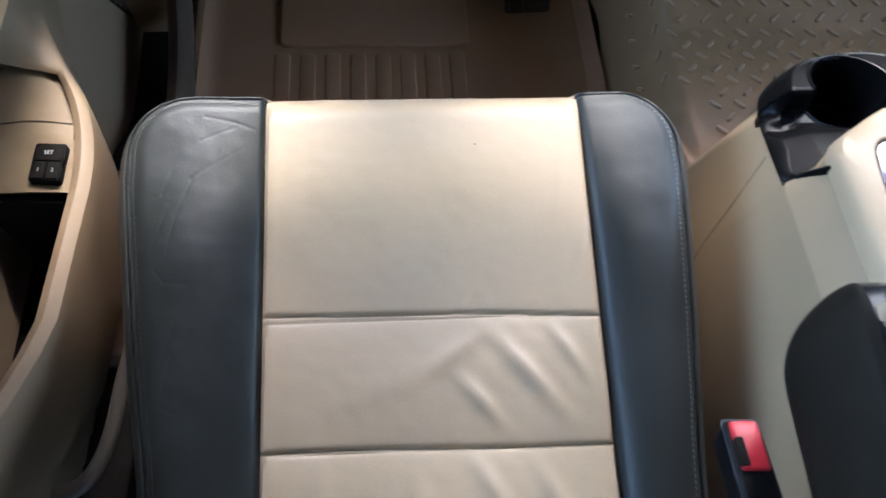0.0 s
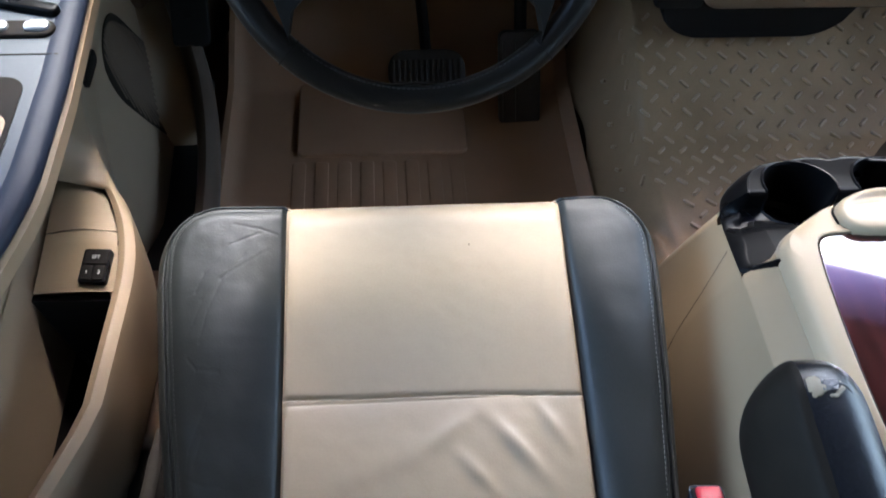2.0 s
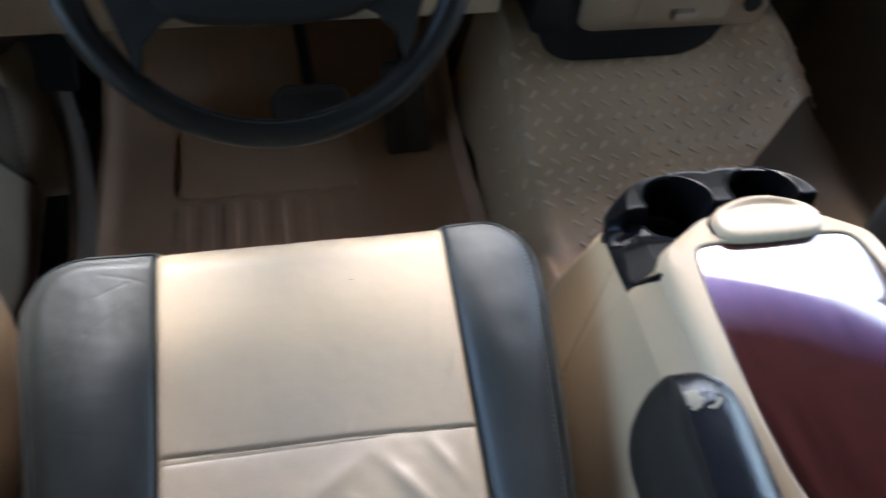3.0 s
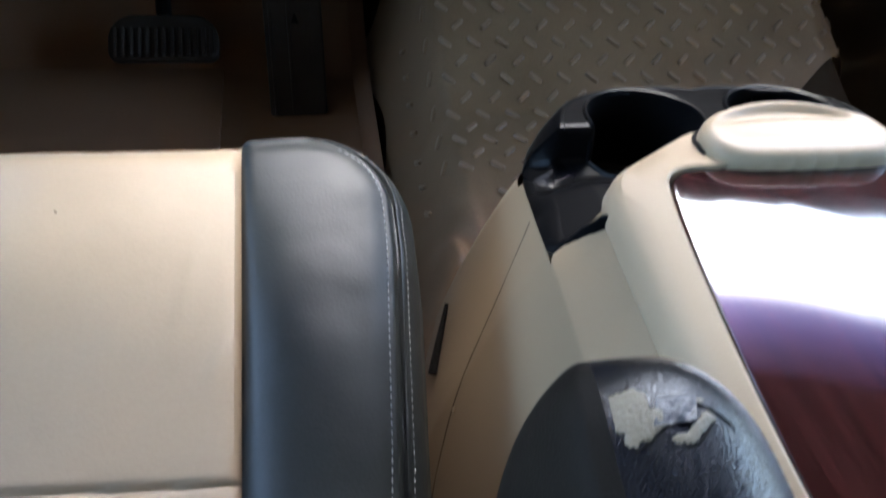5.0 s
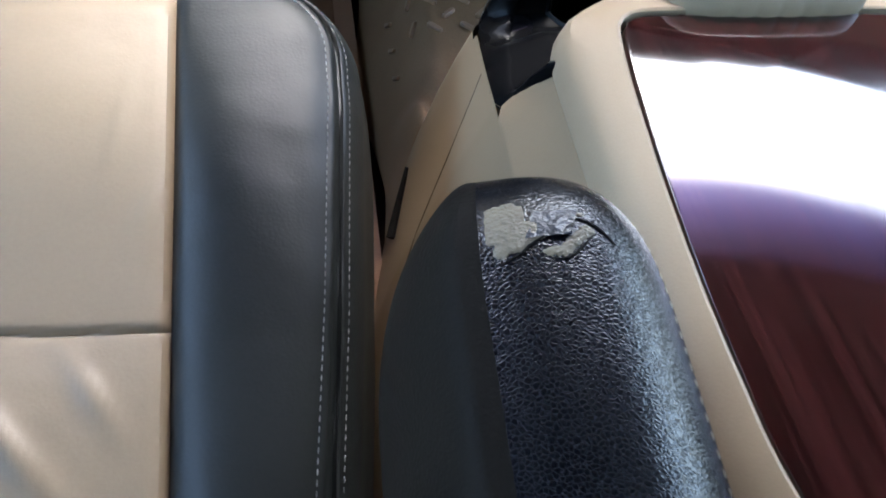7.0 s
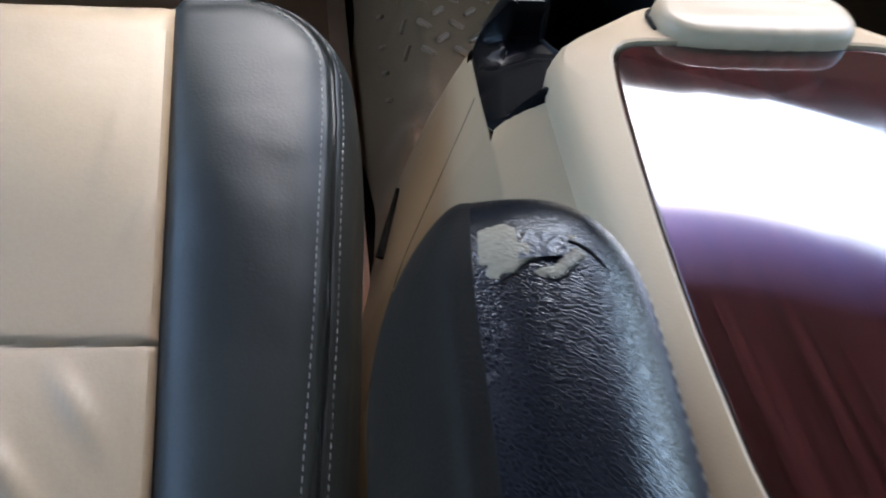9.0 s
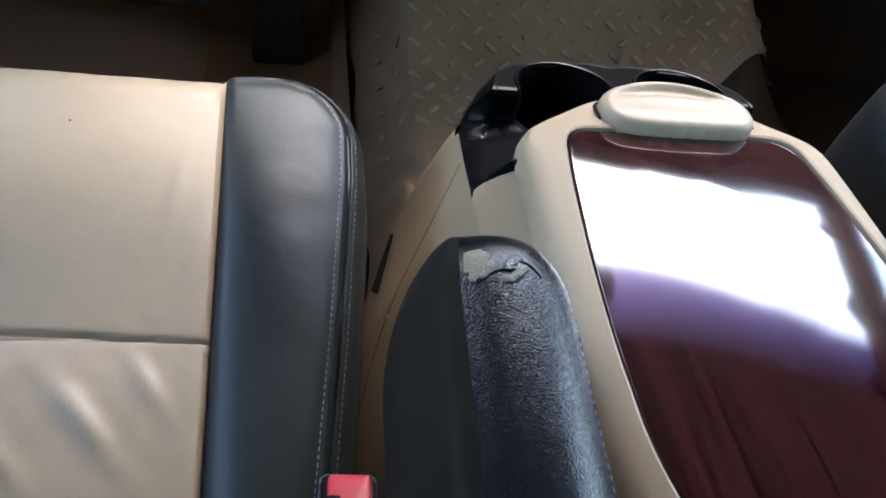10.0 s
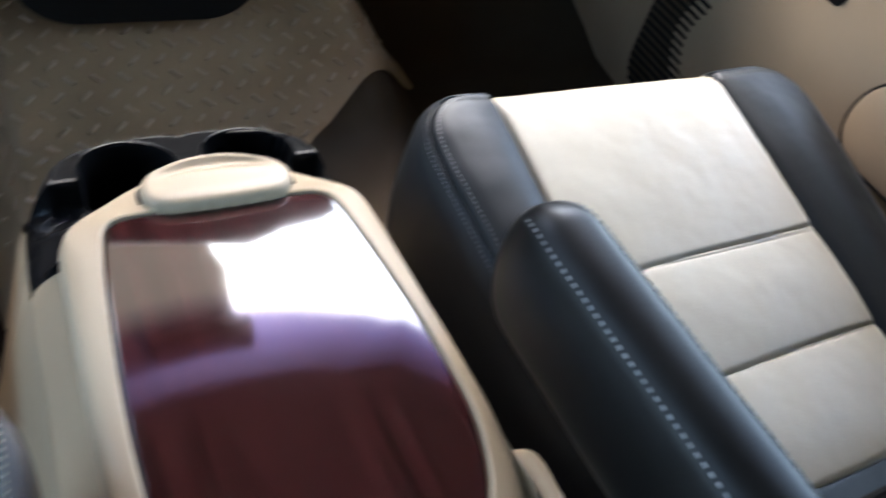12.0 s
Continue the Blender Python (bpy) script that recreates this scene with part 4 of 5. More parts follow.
def seat(name, label, mirror, dx, dy, dz, worn, arm_off=(0, 0, 0)):
    """A front seat with its armrest, laid out for the driver's side; mirror = -1 swaps its sides."""
    mid = (SL + SR) / 2

    def laid(data):
        P = np.array(data[0], float)
        if mirror < 0:
            P[:, 0] = np.where(P[:, 0] > SR, SR + (P[:, 0] - SR) * 0.90, P[:, 0])     # its inner bolster is slimmer
        P[:, 0] = mid + mirror * (P[:, 0] - mid) + dx
        P[:, 1] += dy
        P[:, 2] += dz
        return P.tolist(), ([tuple(f)[::-1] for f in data[1]] if mirror < 0 else data[1])

    ob = thing(name, (mid + dx, 0.2 + dy, 0.0), label, "car seat", "front seats")

    def surface_grid(xcol, ys):
        X = np.array([xcol(y) for y in ys])
        Y = np.repeat(ys[:, None], X.shape[1], 1)
        return np.stack([X, Y, cushion_z(X, Y, worn)], -1)

    # the three cream panels
    for nm, a, b, note in (("front_panel", SEAM_A, YF, "cream leather front panel"), ("middle_panel", SEAM_B, SEAM_A, "creased cream leather middle panel"), ("rear_panel", 0.085, SEAM_B, "creased cream leather rear panel"), ("back_edge_panel", YB, 0.085, "black leather strip under the backrest")):
        ys = np.linspace(a, b, int((b - a) / 0.0016) + 2)
        if b == YF:
            ys = np.r_[np.linspace(a, YF - 0.05, 110), YF - 0.05 + 0.05 * np.sin(np.linspace(0.05, np.pi / 2, 22))]
        P = surface_grid(lambda y: np.linspace(SL, SR, 84), ys)
        if b == YF:
            drop = np.repeat(P[-1:], 8, 0)
            k = np.linspace(0.1, 1, 8)
            drop[:, :, 2] -= (k * 0.13)[:, None]
            drop[:, :, 1] += (0.004 * np.sin(k * np.pi) - 0.012 * k)[:, None]
            P = np.concatenate([P, drop])
        part(nm, laid(sheet(P)), BLACK if nm == "back_edge_panel" else (CREAM if worn else CREAM_DIM), ob, note)
    # black bolsters with their skirts
    for nm, sgn in (("outer_bolster", -1), ("inner_bolster", 1)):
        fine = 2 if worn and sgn < 0 else 1
        ys = np.r_[np.linspace(YB, YF - CORNER, 150 * fine), YF - CORNER + CORNER * np.sin(np.linspace(0.04, np.pi / 2 - 0.02, 40 * fine))]
        tt = np.r_[np.linspace(0, 0.6, 20 * fine * fine), np.linspace(0.62, 1.0, 34 * fine)]

        def columns(y):
            e = right_edge(y) if sgn > 0 else left_edge(y)
            py = y - (YF - CORNER)
            if py > 0:
                e = e - sgn * (CORNER - math.sqrt(max(CORNER**2 - py**2, 0)))
            s = SR if sgn > 0 else SL
            return s + tt * (e - s)

        P = surface_grid(columns, ys)
        k = np.linspace(0.08, 1, 9)
        skirt = np.repeat(P[:, -1:], 9, 1)
        skirt[:, :, 2] -= (k * 0.14)[None]
        skirt[:, :, 0] += sgn * (0.010 * np.sin(k * np.pi * 0.8) - 0.012 * k**2)[None]
        P = np.concatenate([P, skirt], 1)
        drop = np.repeat(P[-1:], 8, 0)
        k = np.linspace(0.1, 1, 8)
        drop[:, :len(tt), 2] -= (k * 0.13)[:, None]
        drop[:, :, 1] += (0.004 * np.sin(k * np.pi) - 0.012 * k)[:, None]
        P = np.concatenate([P, drop])
        bol = part(nm, laid(sheet(P)), BLACK if worn else BLACK_DIM, ob, "creased black leather bolster" if worn and sgn < 0 else "black leather bolster")
        for d in (0.0095, 0.0215, *((0.0125, 0.0165) if worn and sgn < 0 else ())):
            line = []
            for y in np.linspace(0.03, YF - CORNER, 60):
                line.append(((right_edge(y) - d) if sgn > 0 else (left_edge(y) + d), y))
            cx = (right_edge(YF - CORNER) - CORNER) if sgn > 0 else (left_edge(YF - CORNER) + CORNER)
            for a in np.linspace(4, 62, 14):
                line.append((cx + sgn * (CORNER - d) * math.cos(radians(a)), YF - CORNER + (CORNER - d) * math.sin(radians(a))))
            L = np.array(line)
            z = cushion_z(L[:, 0], L[:, 1], worn)
            if d in (0.0125, 0.0165):
                part("piping", laid(tube(np.c_[L, z + 0.0003], 0.0011, 6)), BLACK, bol, "narrow leather piping")
                continue
            slope = (0.9 if d < 0.02 else 0.35) * sgn
            nr = np.tile(np.array((slope, 0.0, 1.0)) / math.hypot(slope, 1.0), (len(L), 1))
            part("stitching", laid(stitches(np.c_[L, z + 0.0003], nr)), THREAD if sgn > 0 or not worn else THREAD_DARK, bol, "pale thread stitching")
    # plinth, side shield and backrest
    part("base", laid(loft([ring(rrect(-0.16 + g, 0.29 - g, -0.12, 0.47 - g, (0.04,) * 4), z) for z, g in ((0.0, 0.02), (0.05, 0.0), (0.16, -0.01))])), PLASTIC, ob, "black seat base")
    shield = spline([(-0.214, 0.330, 0.135), (-0.219, 0.285, 0.122), (-0.226, 0.248, 0.112), (-0.237, 0.222, 0.104), (-0.253, 0.206, 0.098), (-0.275, 0.200, 0.094)], 30)
    part("side_shield", laid(tube(shield, np.interp(np.linspace(0, 1, 30), (0, 0.15, 1), (0.003, 0.0075, 0.0085)), 12, flat=0.6)), SHIELD, ob, "curved grey-brown plastic edge of the side shield")
    if mirror < 0:
        part("hinge_cover", block(0.672, 0.714, -0.02, 0.180, 0.165, 0.276, 0.020, 4), BEIGE, ob, "beige plastic armrest hinge cover")
    else:
        cz = float(cushion_z(np.array([0.117]), np.array([0.449]), True)[0])
        part("ink_mark", pad(np.array([(0.117 + 0.0008 * math.cos(q), 0.449 + 0.0006 * math.sin(q)) for q in np.linspace(0, 2 * np.pi, 9)[:-1]]), cz - 0.001, cz + 0.0003, 0.0001), PLASTIC, ob, "tiny dark mark on the cream leather")
    part("rear_piping", laid(tube([(x, 0.062, float(cushion_z(np.array([x]), np.array([0.062]), worn)[0]) + 0.002) for x in np.linspace(SL, SR, 20)], 0.004, 8)), PLASTIC, ob)
    # backrest: leaning back, cream centre between black wings
    lean = math.tan(radians(24))
    vs = np.linspace(0, 1, 40)
    for nm, x0, x1, mt in (("back_panel", -0.085, 0.232, CREAM if worn else CREAM_DIM), ("outer_wing", -0.205, -0.085, BLACK), ("inner_wing", 0.232, 0.352, BLACK)):
        us = np.linspace(0, 1, 24)
        U, V = np.meshgrid(us, vs)
        wide = 1 - 0.22 * V**2
        Xb = mid + ((x0 + (x1 - x0) * U) - mid) * wide
        h = 0.20 + 0.62 * V
        wing = 0.0 if nm == "back_panel" else 1.0
        push = wing * (0.045 * np.sin(np.pi * np.clip((U if x0 > 0 else 1 - U) * 0.9, 0, 1)) - 0.03 * ((U if x0 > 0 else 1 - U))**4)
        Yb = 0.035 - (h - 0.20) * lean + push - 0.05 * V**6
        if nm == "back_panel":
            Yb = Yb - 0.004 * gauss(np.abs(V - 0.32), 0.008) - 0.004 * gauss(np.abs(V - 0.62), 0.008)
        front = np.stack([Xb, Yb, h], -1)
        rear = front[:, ::-1] + np.array((0, -0.11, 0))
        part(nm, laid(sheet(np.concatenate([front, rear, front[:, :1]], 1))), mt, ob)
    # armrest on the inner side, hinged on the backrest
    ys = np.r_[ARM_Y - 0.0005, ARM_Y - 0.062 * (1 - np.cos(np.linspace(0.06, np.pi / 2, 26))), np.linspace(ARM_Y - 0.07, -0.13, 60)]
    a = np.linspace(0, 2 * np.pi, 96, endpoint=False)
    rings = []
    for y in ys:
        c, w, t, b = arm_section(y)
        m = (t + b) / 2
        ca, sa = np.cos(a), np.sin(a)
        x = c + w * np.sign(ca) * np.abs(ca)**0.8
        z = m + (t - m) * np.sign(sa) * np.abs(sa)**0.8
        # raised welts where the top panel meets the sides
        for xs_, hgt in ((c - 0.64 * w, 0.0034 * worn + 0.0002), (c + 0.80 * w, 0.0006)):
            z = z + np.where(sa > 0, hgt * gauss(x - xs_, 0.0030 + 0.0022 * worn) - (0.0022 if hgt > 0.001 else 0.0) * gauss(x - xs_ + 0.0115, 0.0045) - 0.0004 * gauss(x - xs_ - 0.004, 0.0012), 0)
        rings.append(np.c_[x, np.full(96, y), z])
    shift = lambda data: ((np.array(data[0]) + np.array(arm_off)).tolist(), data[1])
    R = np.array(rings)
    arm = part("armrest", shift(laid(sheet(R[:, [*range(84, 96), *range(0, 31)]]))), GRAINED if worn else ARM_DIM, ob, "worn grained black leather armrest" if worn else "smooth black leather armrest")
    part("side_cover", shift(laid(sheet(R[:, 30:85]))), CLOTH, arm, "dull black side of the armrest")
    part("end_cap", shift(laid((R[0].tolist(), [tuple(range(96))]))), CLOTH, arm)
    yy = np.linspace(ARM_Y - 0.02, -0.10, 80)
    for q, mt in ((0.74, THREAD_WORN if worn else THREAD_BOLD), (-0.47, THREAD_DARK if worn else THREAD)):
        sec = [arm_section(y) for y in yy]
        xx = np.array([s[0] + q * s[1] for s in sec])
        zz = np.array([float(arm_top(x, y)) for x, y in zip(xx, yy)])
        nr = np.tile(np.array((q * 0.9, 0, 1.0)) / math.hypot(q * 0.9, 1), (80, 1))
        part("stitching", shift(laid(stitches(np.c_[xx, yy, zz + 0.0002], nr, *((0.0022, 0.0042, 0.00045 if q > 0 else 0.0002) if worn else (0.0038, 0.0062, 0.0009))))), mt, arm)
    if worn:
        gx, gy = np.meshgrid(np.arange(0.320, 0.358, 0.0004), np.arange(0.178, 0.212, 0.0004))
        wob = 0.0010 * rough_field(gx, gy, 330, 7) + 0.0008 * rough_field(gx, gy, 900, 9)
        field = to_segment(gx, gy, (0.3262, 0.2008), (0.3312, 0.2016)) - 0.0042
        # the last of these strokes is a glare spot painted as backing
        for a_, b_, r_ in (((0.3262, 0.1955), (0.3345, 0.1955), 0.0038), ((0.3275, 0.1908), (0.3330, 0.1930), 0.0026), ((0.3330, 0.1930), (0.3390, 0.1962), 0.0016),
                           ((0.3380, 0.1890), (0.3420, 0.1892), 0.0015), ((0.3420, 0.1892), (0.3485, 0.1945), 0.0019), ((0.3440, 0.2010), (0.3480, 0.2000), 0.0012)):
            field = np.minimum(field, to_segment(gx, gy, a_, b_) - r_)
        field = field + wob
        gz = arm_top(gx, gy)
        gz = gz + 0.0003 - 0.0004 * np.clip(field / 0.001 + 1, 0, 1)
        P = np.stack([gx, gy, gz], -1)
        v, f = sheet(P)
        keep = (field < 0)
        kq = (keep[:-1, :-1] & keep[1:, 1:] & keep[1:, :-1] & keep[:-1, 1:]).reshape(-1)
        part("worn_glare_patch", laid((v, [q for q, k in zip(f, kq) if k])), SUEDE, arm, "peeled patch showing the pale backing, with a painted glare spot")
        # curled leather along the tears
        for line in (((0.3268, 0.1872), (0.3310, 0.1890), (0.3350, 0.1918), (0.3395, 0.1945), (0.3445, 0.1975)), ((0.3385, 0.1868), (0.3425, 0.1872), (0.3462, 0.1898), (0.3500, 0.1935)), ((0.3455, 0.1990), (0.3495, 0.1972), (0.3525, 0.1945), (0.3552, 0.1908))):
            L = spline([(x, y, 0.0) for x, y in line], 44)
            L[:, :2] += 0.0003 * np.c_[rough_field(L[:, 0], L[:, 1], 900, 4), rough_field(L[:, 0], L[:, 1], 900, 6)]
            L[:, 2] = arm_top(L[:, 0], L[:, 1]) + 0.0002
            part("torn_edge", laid(tube(L, 0.00006 + 0.00024 * np.sin(np.linspace(0.02, np.pi - 0.02, 44))**0.5, 6)), PLASTIC, arm, "dark curled edge of the torn leather")
        fx, fy = np.meshgrid(np.linspace(0.3350, 0.3460, 22), np.linspace(0.1930, 0.2015, 18))
        fz = arm_top(fx, fy) + 0.0002 + 0.0009 * np.clip((fx - 0.335) / 0.011, 0, 1) * np.clip((0.2015 - fy) / 0.0085, 0, 1) + 0.0003 * rough_field(fx, fy, 420, 3)
        fx = fx + 0.45 * (fy - 0.1970)
        part("loose_flake", laid(sheet(np.stack([fx, fy, fz], -1))), FLAKE, arm, "glossy flake of leather lifting beside the patch")
    return ob


seat("car_seat", "black and cream leather driver's seat with a peeling armrest", 1, 0.0, 0.0, 0.0, True)
seat("car_seat", "black and cream leather passenger seat with a smooth armrest", -1, 0.8735, -0.021, 0.072, False, (0.0215, 0.066, -0.066))

# ---- seat belt buckle ----
buckle = thing("seat_belt_buckle", (0.29, 0.13, 0.2), "black seat belt buckle with a red release button beside the seat", "seat belt buckle")
tip_ = pose(0.2915, 0.1475, 0.292, -14, 0, -3)
part("housing", turned(pad(rrect(-0.0145, 0.0145, -0.040, 0.034, (0.006,) * 4), -0.014, 0.011, 0.004), tip_), CUP, buckle)
btn = part("release_button", turned(pad(rrect(-0.0104, 0.0112, -0.008, 0.0318, (0.003,) * 4), 0.006, 0.0150, 0.003, 0.001), tip_), RED, buckle, "red release button")
part("slot", turned(pad(rrect(-0.0108, -0.0044, -0.006, 0.017, (0.0015,) * 4), 0.006, 0.0162, 0.0004), tip_), PLASTIC, buckle)
part("frame", turned(tube([(*p, 0.008) for p in rrect(-0.0138, 0.0138, -0.040, 0.0352, (0.004,) * 4)], 0.0008, 6, True), tip_), GREY, buckle, "thin grey frame")
part("stalk", tube(spline([(0.289, 0.128, 0.262), (0.287, 0.09, 0.20), (0.285, 0.05, 0.08)], 10), 0.011, 8, flat=0.5), RUBBER, buckle)

# ---- centre console ----
console = thing("centre_console", (0.527, 0.2, 0.0), "beige centre console with a wood lid and black cup holders", "console")
MIDX = 0.5287                            # the console's middle line
FLANK_Z = (0.0, 0.10, 0.145, 0.20, 0.24, 0.27, 0.280, 0.287, 0.2895, 0.2905)
FLANK_X = (0.322, 0.338, 0.3475, 0.3625, 0.3745, 0.3845, 0.3875, 0.3905, 0.3930, 0.3965)
FLANK_TAPER = (0.26, 0.23, 0.21, 0.165, 0.13, 0.10, 0.095, 0.09, 0.09, 0.09)
FLANK_FRONT = (0.555, 0.532, 0.523, 0.511, 0.501, 0.493, 0.490, 0.487, 0.482, 0.476)


def body_left(y, z):
    """The console's left flank at height z: straight, and tapering in towards its front edge."""
    return float(np.interp(z, FLANK_Z, FLANK_X) + np.interp(z, FLANK_Z, FLANK_TAPER) * (max(y - 0.40, 0.0) + 0.25 * min(y - 0.40, 0.0)))


def body_ring(z, shoulder=False):
    """One level of the console: out to its front below the cup holder, or only as far as the cup holder's slanted back."""
    y1, r = float(np.interp(z, FLANK_Z, FLANK_FRONT)), 0.016
    ends = 0.402 if shoulder else y1 - r
    left = [(body_left(y, z), y) for y in np.r_[np.linspace(-0.36, 0.37, 30), np.linspace(0.38, ends, 40)]]
    e, f = left[-1]
    if shoulder:
        left += [(e + (0.407 - e) * k, f - 0.017 * k) for k in np.linspace(0.1, 1, 9)]
        left += [(x, 0.385) for x in np.linspace(0.407, MIDX, 14)[1:]]
    else:
        left += [(e + r - r * math.cos(radians(a)), f + r * math.sin(radians(a))) for a in np.linspace(8, 90, 9)]
        x0 = left[-1][0]
        left += [(x, y1 + 0.058 * math.sin((x - x0) / (MIDX - x0) * math.pi / 2)**0.7) for x in np.linspace(x0, MIDX, 14)[1:]]
    left = np.array(left)
    both = np.r_[left, (left * (-1, 1) + (2 * MIDX, 0))[::-1][1:]]
    return np.c_[both, np.full(len(both), z)]


low_rings = [body_ring(z) for z in (0.0, 0.05, 0.10, 0.145, 0.20, 0.24, 0.26, 0.2680)]
brim = low_rings[-1].copy()              # the flanks rise to meet the cup holder's lower edge
for p in brim:
    if abs(p[0] - MIDX) > 0.10 and p[1] < 0.474:
        p[2] = np.interp(p[1], (0.404, 0.487), (0.2840, 0.2715)) + 0.06 * max(0.0, 0.40 - p[1])
        x = body_left(p[1], min(p[2], 0.284))
        p[0] = x if p[0] < MIDX else 2 * MIDX - x
part("body", loft([*low_rings, brim], True, False), BEIGE, console)
part("body_shoulder", loft([body_ring(z, True) + np.c_[np.zeros((len(body_ring(z, True)), 2)), 0.06 * np.clip(0.40 - body_ring(z, True)[:, 1], 0, 1)] for z in (0.2841, 0.2846)], False, False), BEIGE, console, "beige shoulder of the console beside the lid")
seam_line = [(body_left(y, z), y, z) for y, z in ((0.437, 0.274), (0.430, 0.255), (0.421, 0.230), (0.411, 0.200), (0.402, 0.172), (0.390, 0.145), (0.376, 0.118), (0.36, 0.092), (0.34, 0.065))]
part("side_seam", tube(spline([(x + 0.0004, y, z) for x, y, z in seam_line], 40), 0.0008, 6), KICK, console, "dark panel joint")
part("screw_cap", turned(pad(np.array([(0.0024 * math.cos(q), 0.0024 * math.sin(q)) for q in np.linspace(0, 2 * np.pi, 13)[:-1]]), -0.002, 0.0010, 0.0005), pose(body_left(0.387, 0.147) + 0.0003, 0.387, 0.147, 0, -74, 0)), PALE, console, "pale screw cap")
# the dark slit between mat and console is drawn as a black bar
part("foot_gap", tube(spline([(body_left(y, z) - 0.002, y, z) for y, z in ((0.50, 0.122), (0.485, 0.112), (0.47, 0.104), (0.452, 0.096))], 14), np.linspace(0.0015, 0.0045, 14), 8), CLOTH, console, "black bar standing for the shaded gap between mat and console foot")


def lid_outline(half, n=160):
    """A closed smooth outline from half of it, (distance from the middle, y), front to rear; the tail leans a little to the driver."""
    h = spline(half, 90)
    both = np.r_[h, (h * (-1, 1))[::-1][1:-1]][::-1]
    both[:, 0] += MIDX - 0.05 * np.clip(0.19 - both[:, 1], 0, 1)
    return polar(both, (MIDX, 0.25), n)


inner = lid_outline([(0, 0.4045), (0.050, 0.4045), (0.074, 0.4030), (0.0845, 0.3955), (0.0890, 0.380), (0.0940, 0.340), (0.0995, 0.270), (0.1015, 0.205), (0.0985, 0.160), (0.086, 0.119), (0.060, 0.093), (0.030, 0.0825), (0, 0.080)])
outer = lid_outline([(0, 0.453), (0.030, 0.452), (0.056, 0.4465), (0.084, 0.4290), (0.102, 0.4170), (0.1120, 0.4070), (0.1170, 0.391), (0.1185, 0.36), (0.1195, 0.30), (0.1205, 0.22), (0.119, 0.155), (0.108, 0.104), (0.080, 0.070), (0.040, 0.055), (0, 0.051)])
slope = lambda P: np.c_[P[:, :2], P[:, 2] + 0.06 * (0.25 - P[:, 1])]
flat_foot = 0.0125 * np.clip((0.405 - outer[:, 1]) / 0.006, 0, 1)
skirt_top, skirt_foot = ring(outer, 0.3285, -0.0010), ring(outer, 0.2932, flat_foot * 1.6)
for p in skirt_foot:                     # along its sides the skirt springs from the edge of the flank
    k = float(np.clip((p[1] - 0.08) / 0.06, 0, 1) * np.clip((0.3995 - p[1]) / 0.006, 0, 1))
    edge_x = body_left(p[1], 0.284)
    p[0] += k * ((edge_x if p[0] < MIDX else 2 * MIDX - edge_x) - p[0])
skirt_rings = [skirt_foot - np.array((0, 0, 0.004)), skirt_foot] + [skirt_foot + (skirt_top - skirt_foot) * np.array((u, u, u + 0.03 * math.sin(u * math.pi))) for u in (0.06, 0.14, 0.25, 0.40, 0.60, 0.80, 1.0)]
skirt = loft(skirt_rings, True, False)
part("lid_skirt", (slope(np.array(skirt[0])).tolist(), skirt[1]), BEIGE, console, "beige shoulder under the lid")
mid_w = outer * 0.45 + inner * 0.55
frame_rings = [ring(outer, 0.3270, -0.0012), ring(outer, 0.3285, 0.0004), ring(outer, 0.3315, 0.0006), ring(outer, 0.3380, -0.0006), ring(outer, 0.3435, -0.0022), ring(outer, 0.3485, -0.0055), ring(mid_w, 0.3515, 0.0), ring(inner, 0.3538, 0.0042), ring(inner, 0.3543, 0.0022), ring(inner, 0.3535, 0.0006), ring(inner, 0.344, 0.0)]
upper = loft(frame_rings, False, False)
part("lid_frame", (slope(np.array(upper[0])).tolist(), upper[1]), PALE, console, "pale beige lid frame")
part("lid_bed", (slope(ring(inner, 0.3455, 0.0)).tolist(), [tuple(range(160))]), PLASTIC, console)
wd = pad(ring(inner, 0, -0.0016)[:, :2], 0.346, 0.3522, 0.0012)
part("wood_inlay", (slope(np.array(wd[0])).tolist(), wd[1]), WOOD, console, "glossy dark red mahogany inlay", 30)
LX, LY = 0.5310, 0.425                   # middle of the latch
lt = polar(rrect(LX - 0.0580, LX + 0.0580, 0.4020, 0.4360, (0.019, 0.010, 0.010, 0.019), 8, 0.022, 0.0015), (LX, LY), 140)


def latch_z(P):
    """A flat band, a finger recess and a raised lip along the curved front of the latch."""
    u = np.clip((P[:, 0] - LX) / 0.058, -1, 1)
    front_y = 0.436 + 0.022 * (1 - u**2)
    arc = P[:, 1] - (front_y - 0.0115 * (1 - u**2) - 0.002)
    return 0.0008 * gauss(P[:, 1] - 0.414, 0.007) - 0.0050 * gauss(arc, 0.0058) * (1 - u**2)**0.8


lt_rings = [ring(lt, 0.332, -0.001), ring(lt, 0.3535, 0.0), ring(lt, 0.3575, -0.0006), ring(lt, 0.3605, -0.0022), ring(lt, 0.3622, -0.0046)]
inner_lt = ring(lt, 0.3626, -0.0060)
for k in np.linspace(1.0, 0.02, 16):
    q = np.c_[LX + (inner_lt[:, 0] - LX) * k, LY + (inner_lt[:, 1] - LY) * k, np.full(140, 0.3626)]
    q[:, 2] += latch_z(q) * min(1.0, (1.0 - k) * 8)
    lt_rings.append(q)
lt_data = loft(lt_rings)
part("latch", (slope(np.array(lt_data[0])).tolist(), lt_data[1]), PALE, console, "pale rounded lid latch", 60)
rim_gap = [(*p, 0.0) for p in ring(lt, 0, 0.0012)[:, :2]]
gap_z = lambda x, y: 0.3500 if y < 0.4155 else 0.3535 - 0.30 * max(0.0, y - 0.4255)
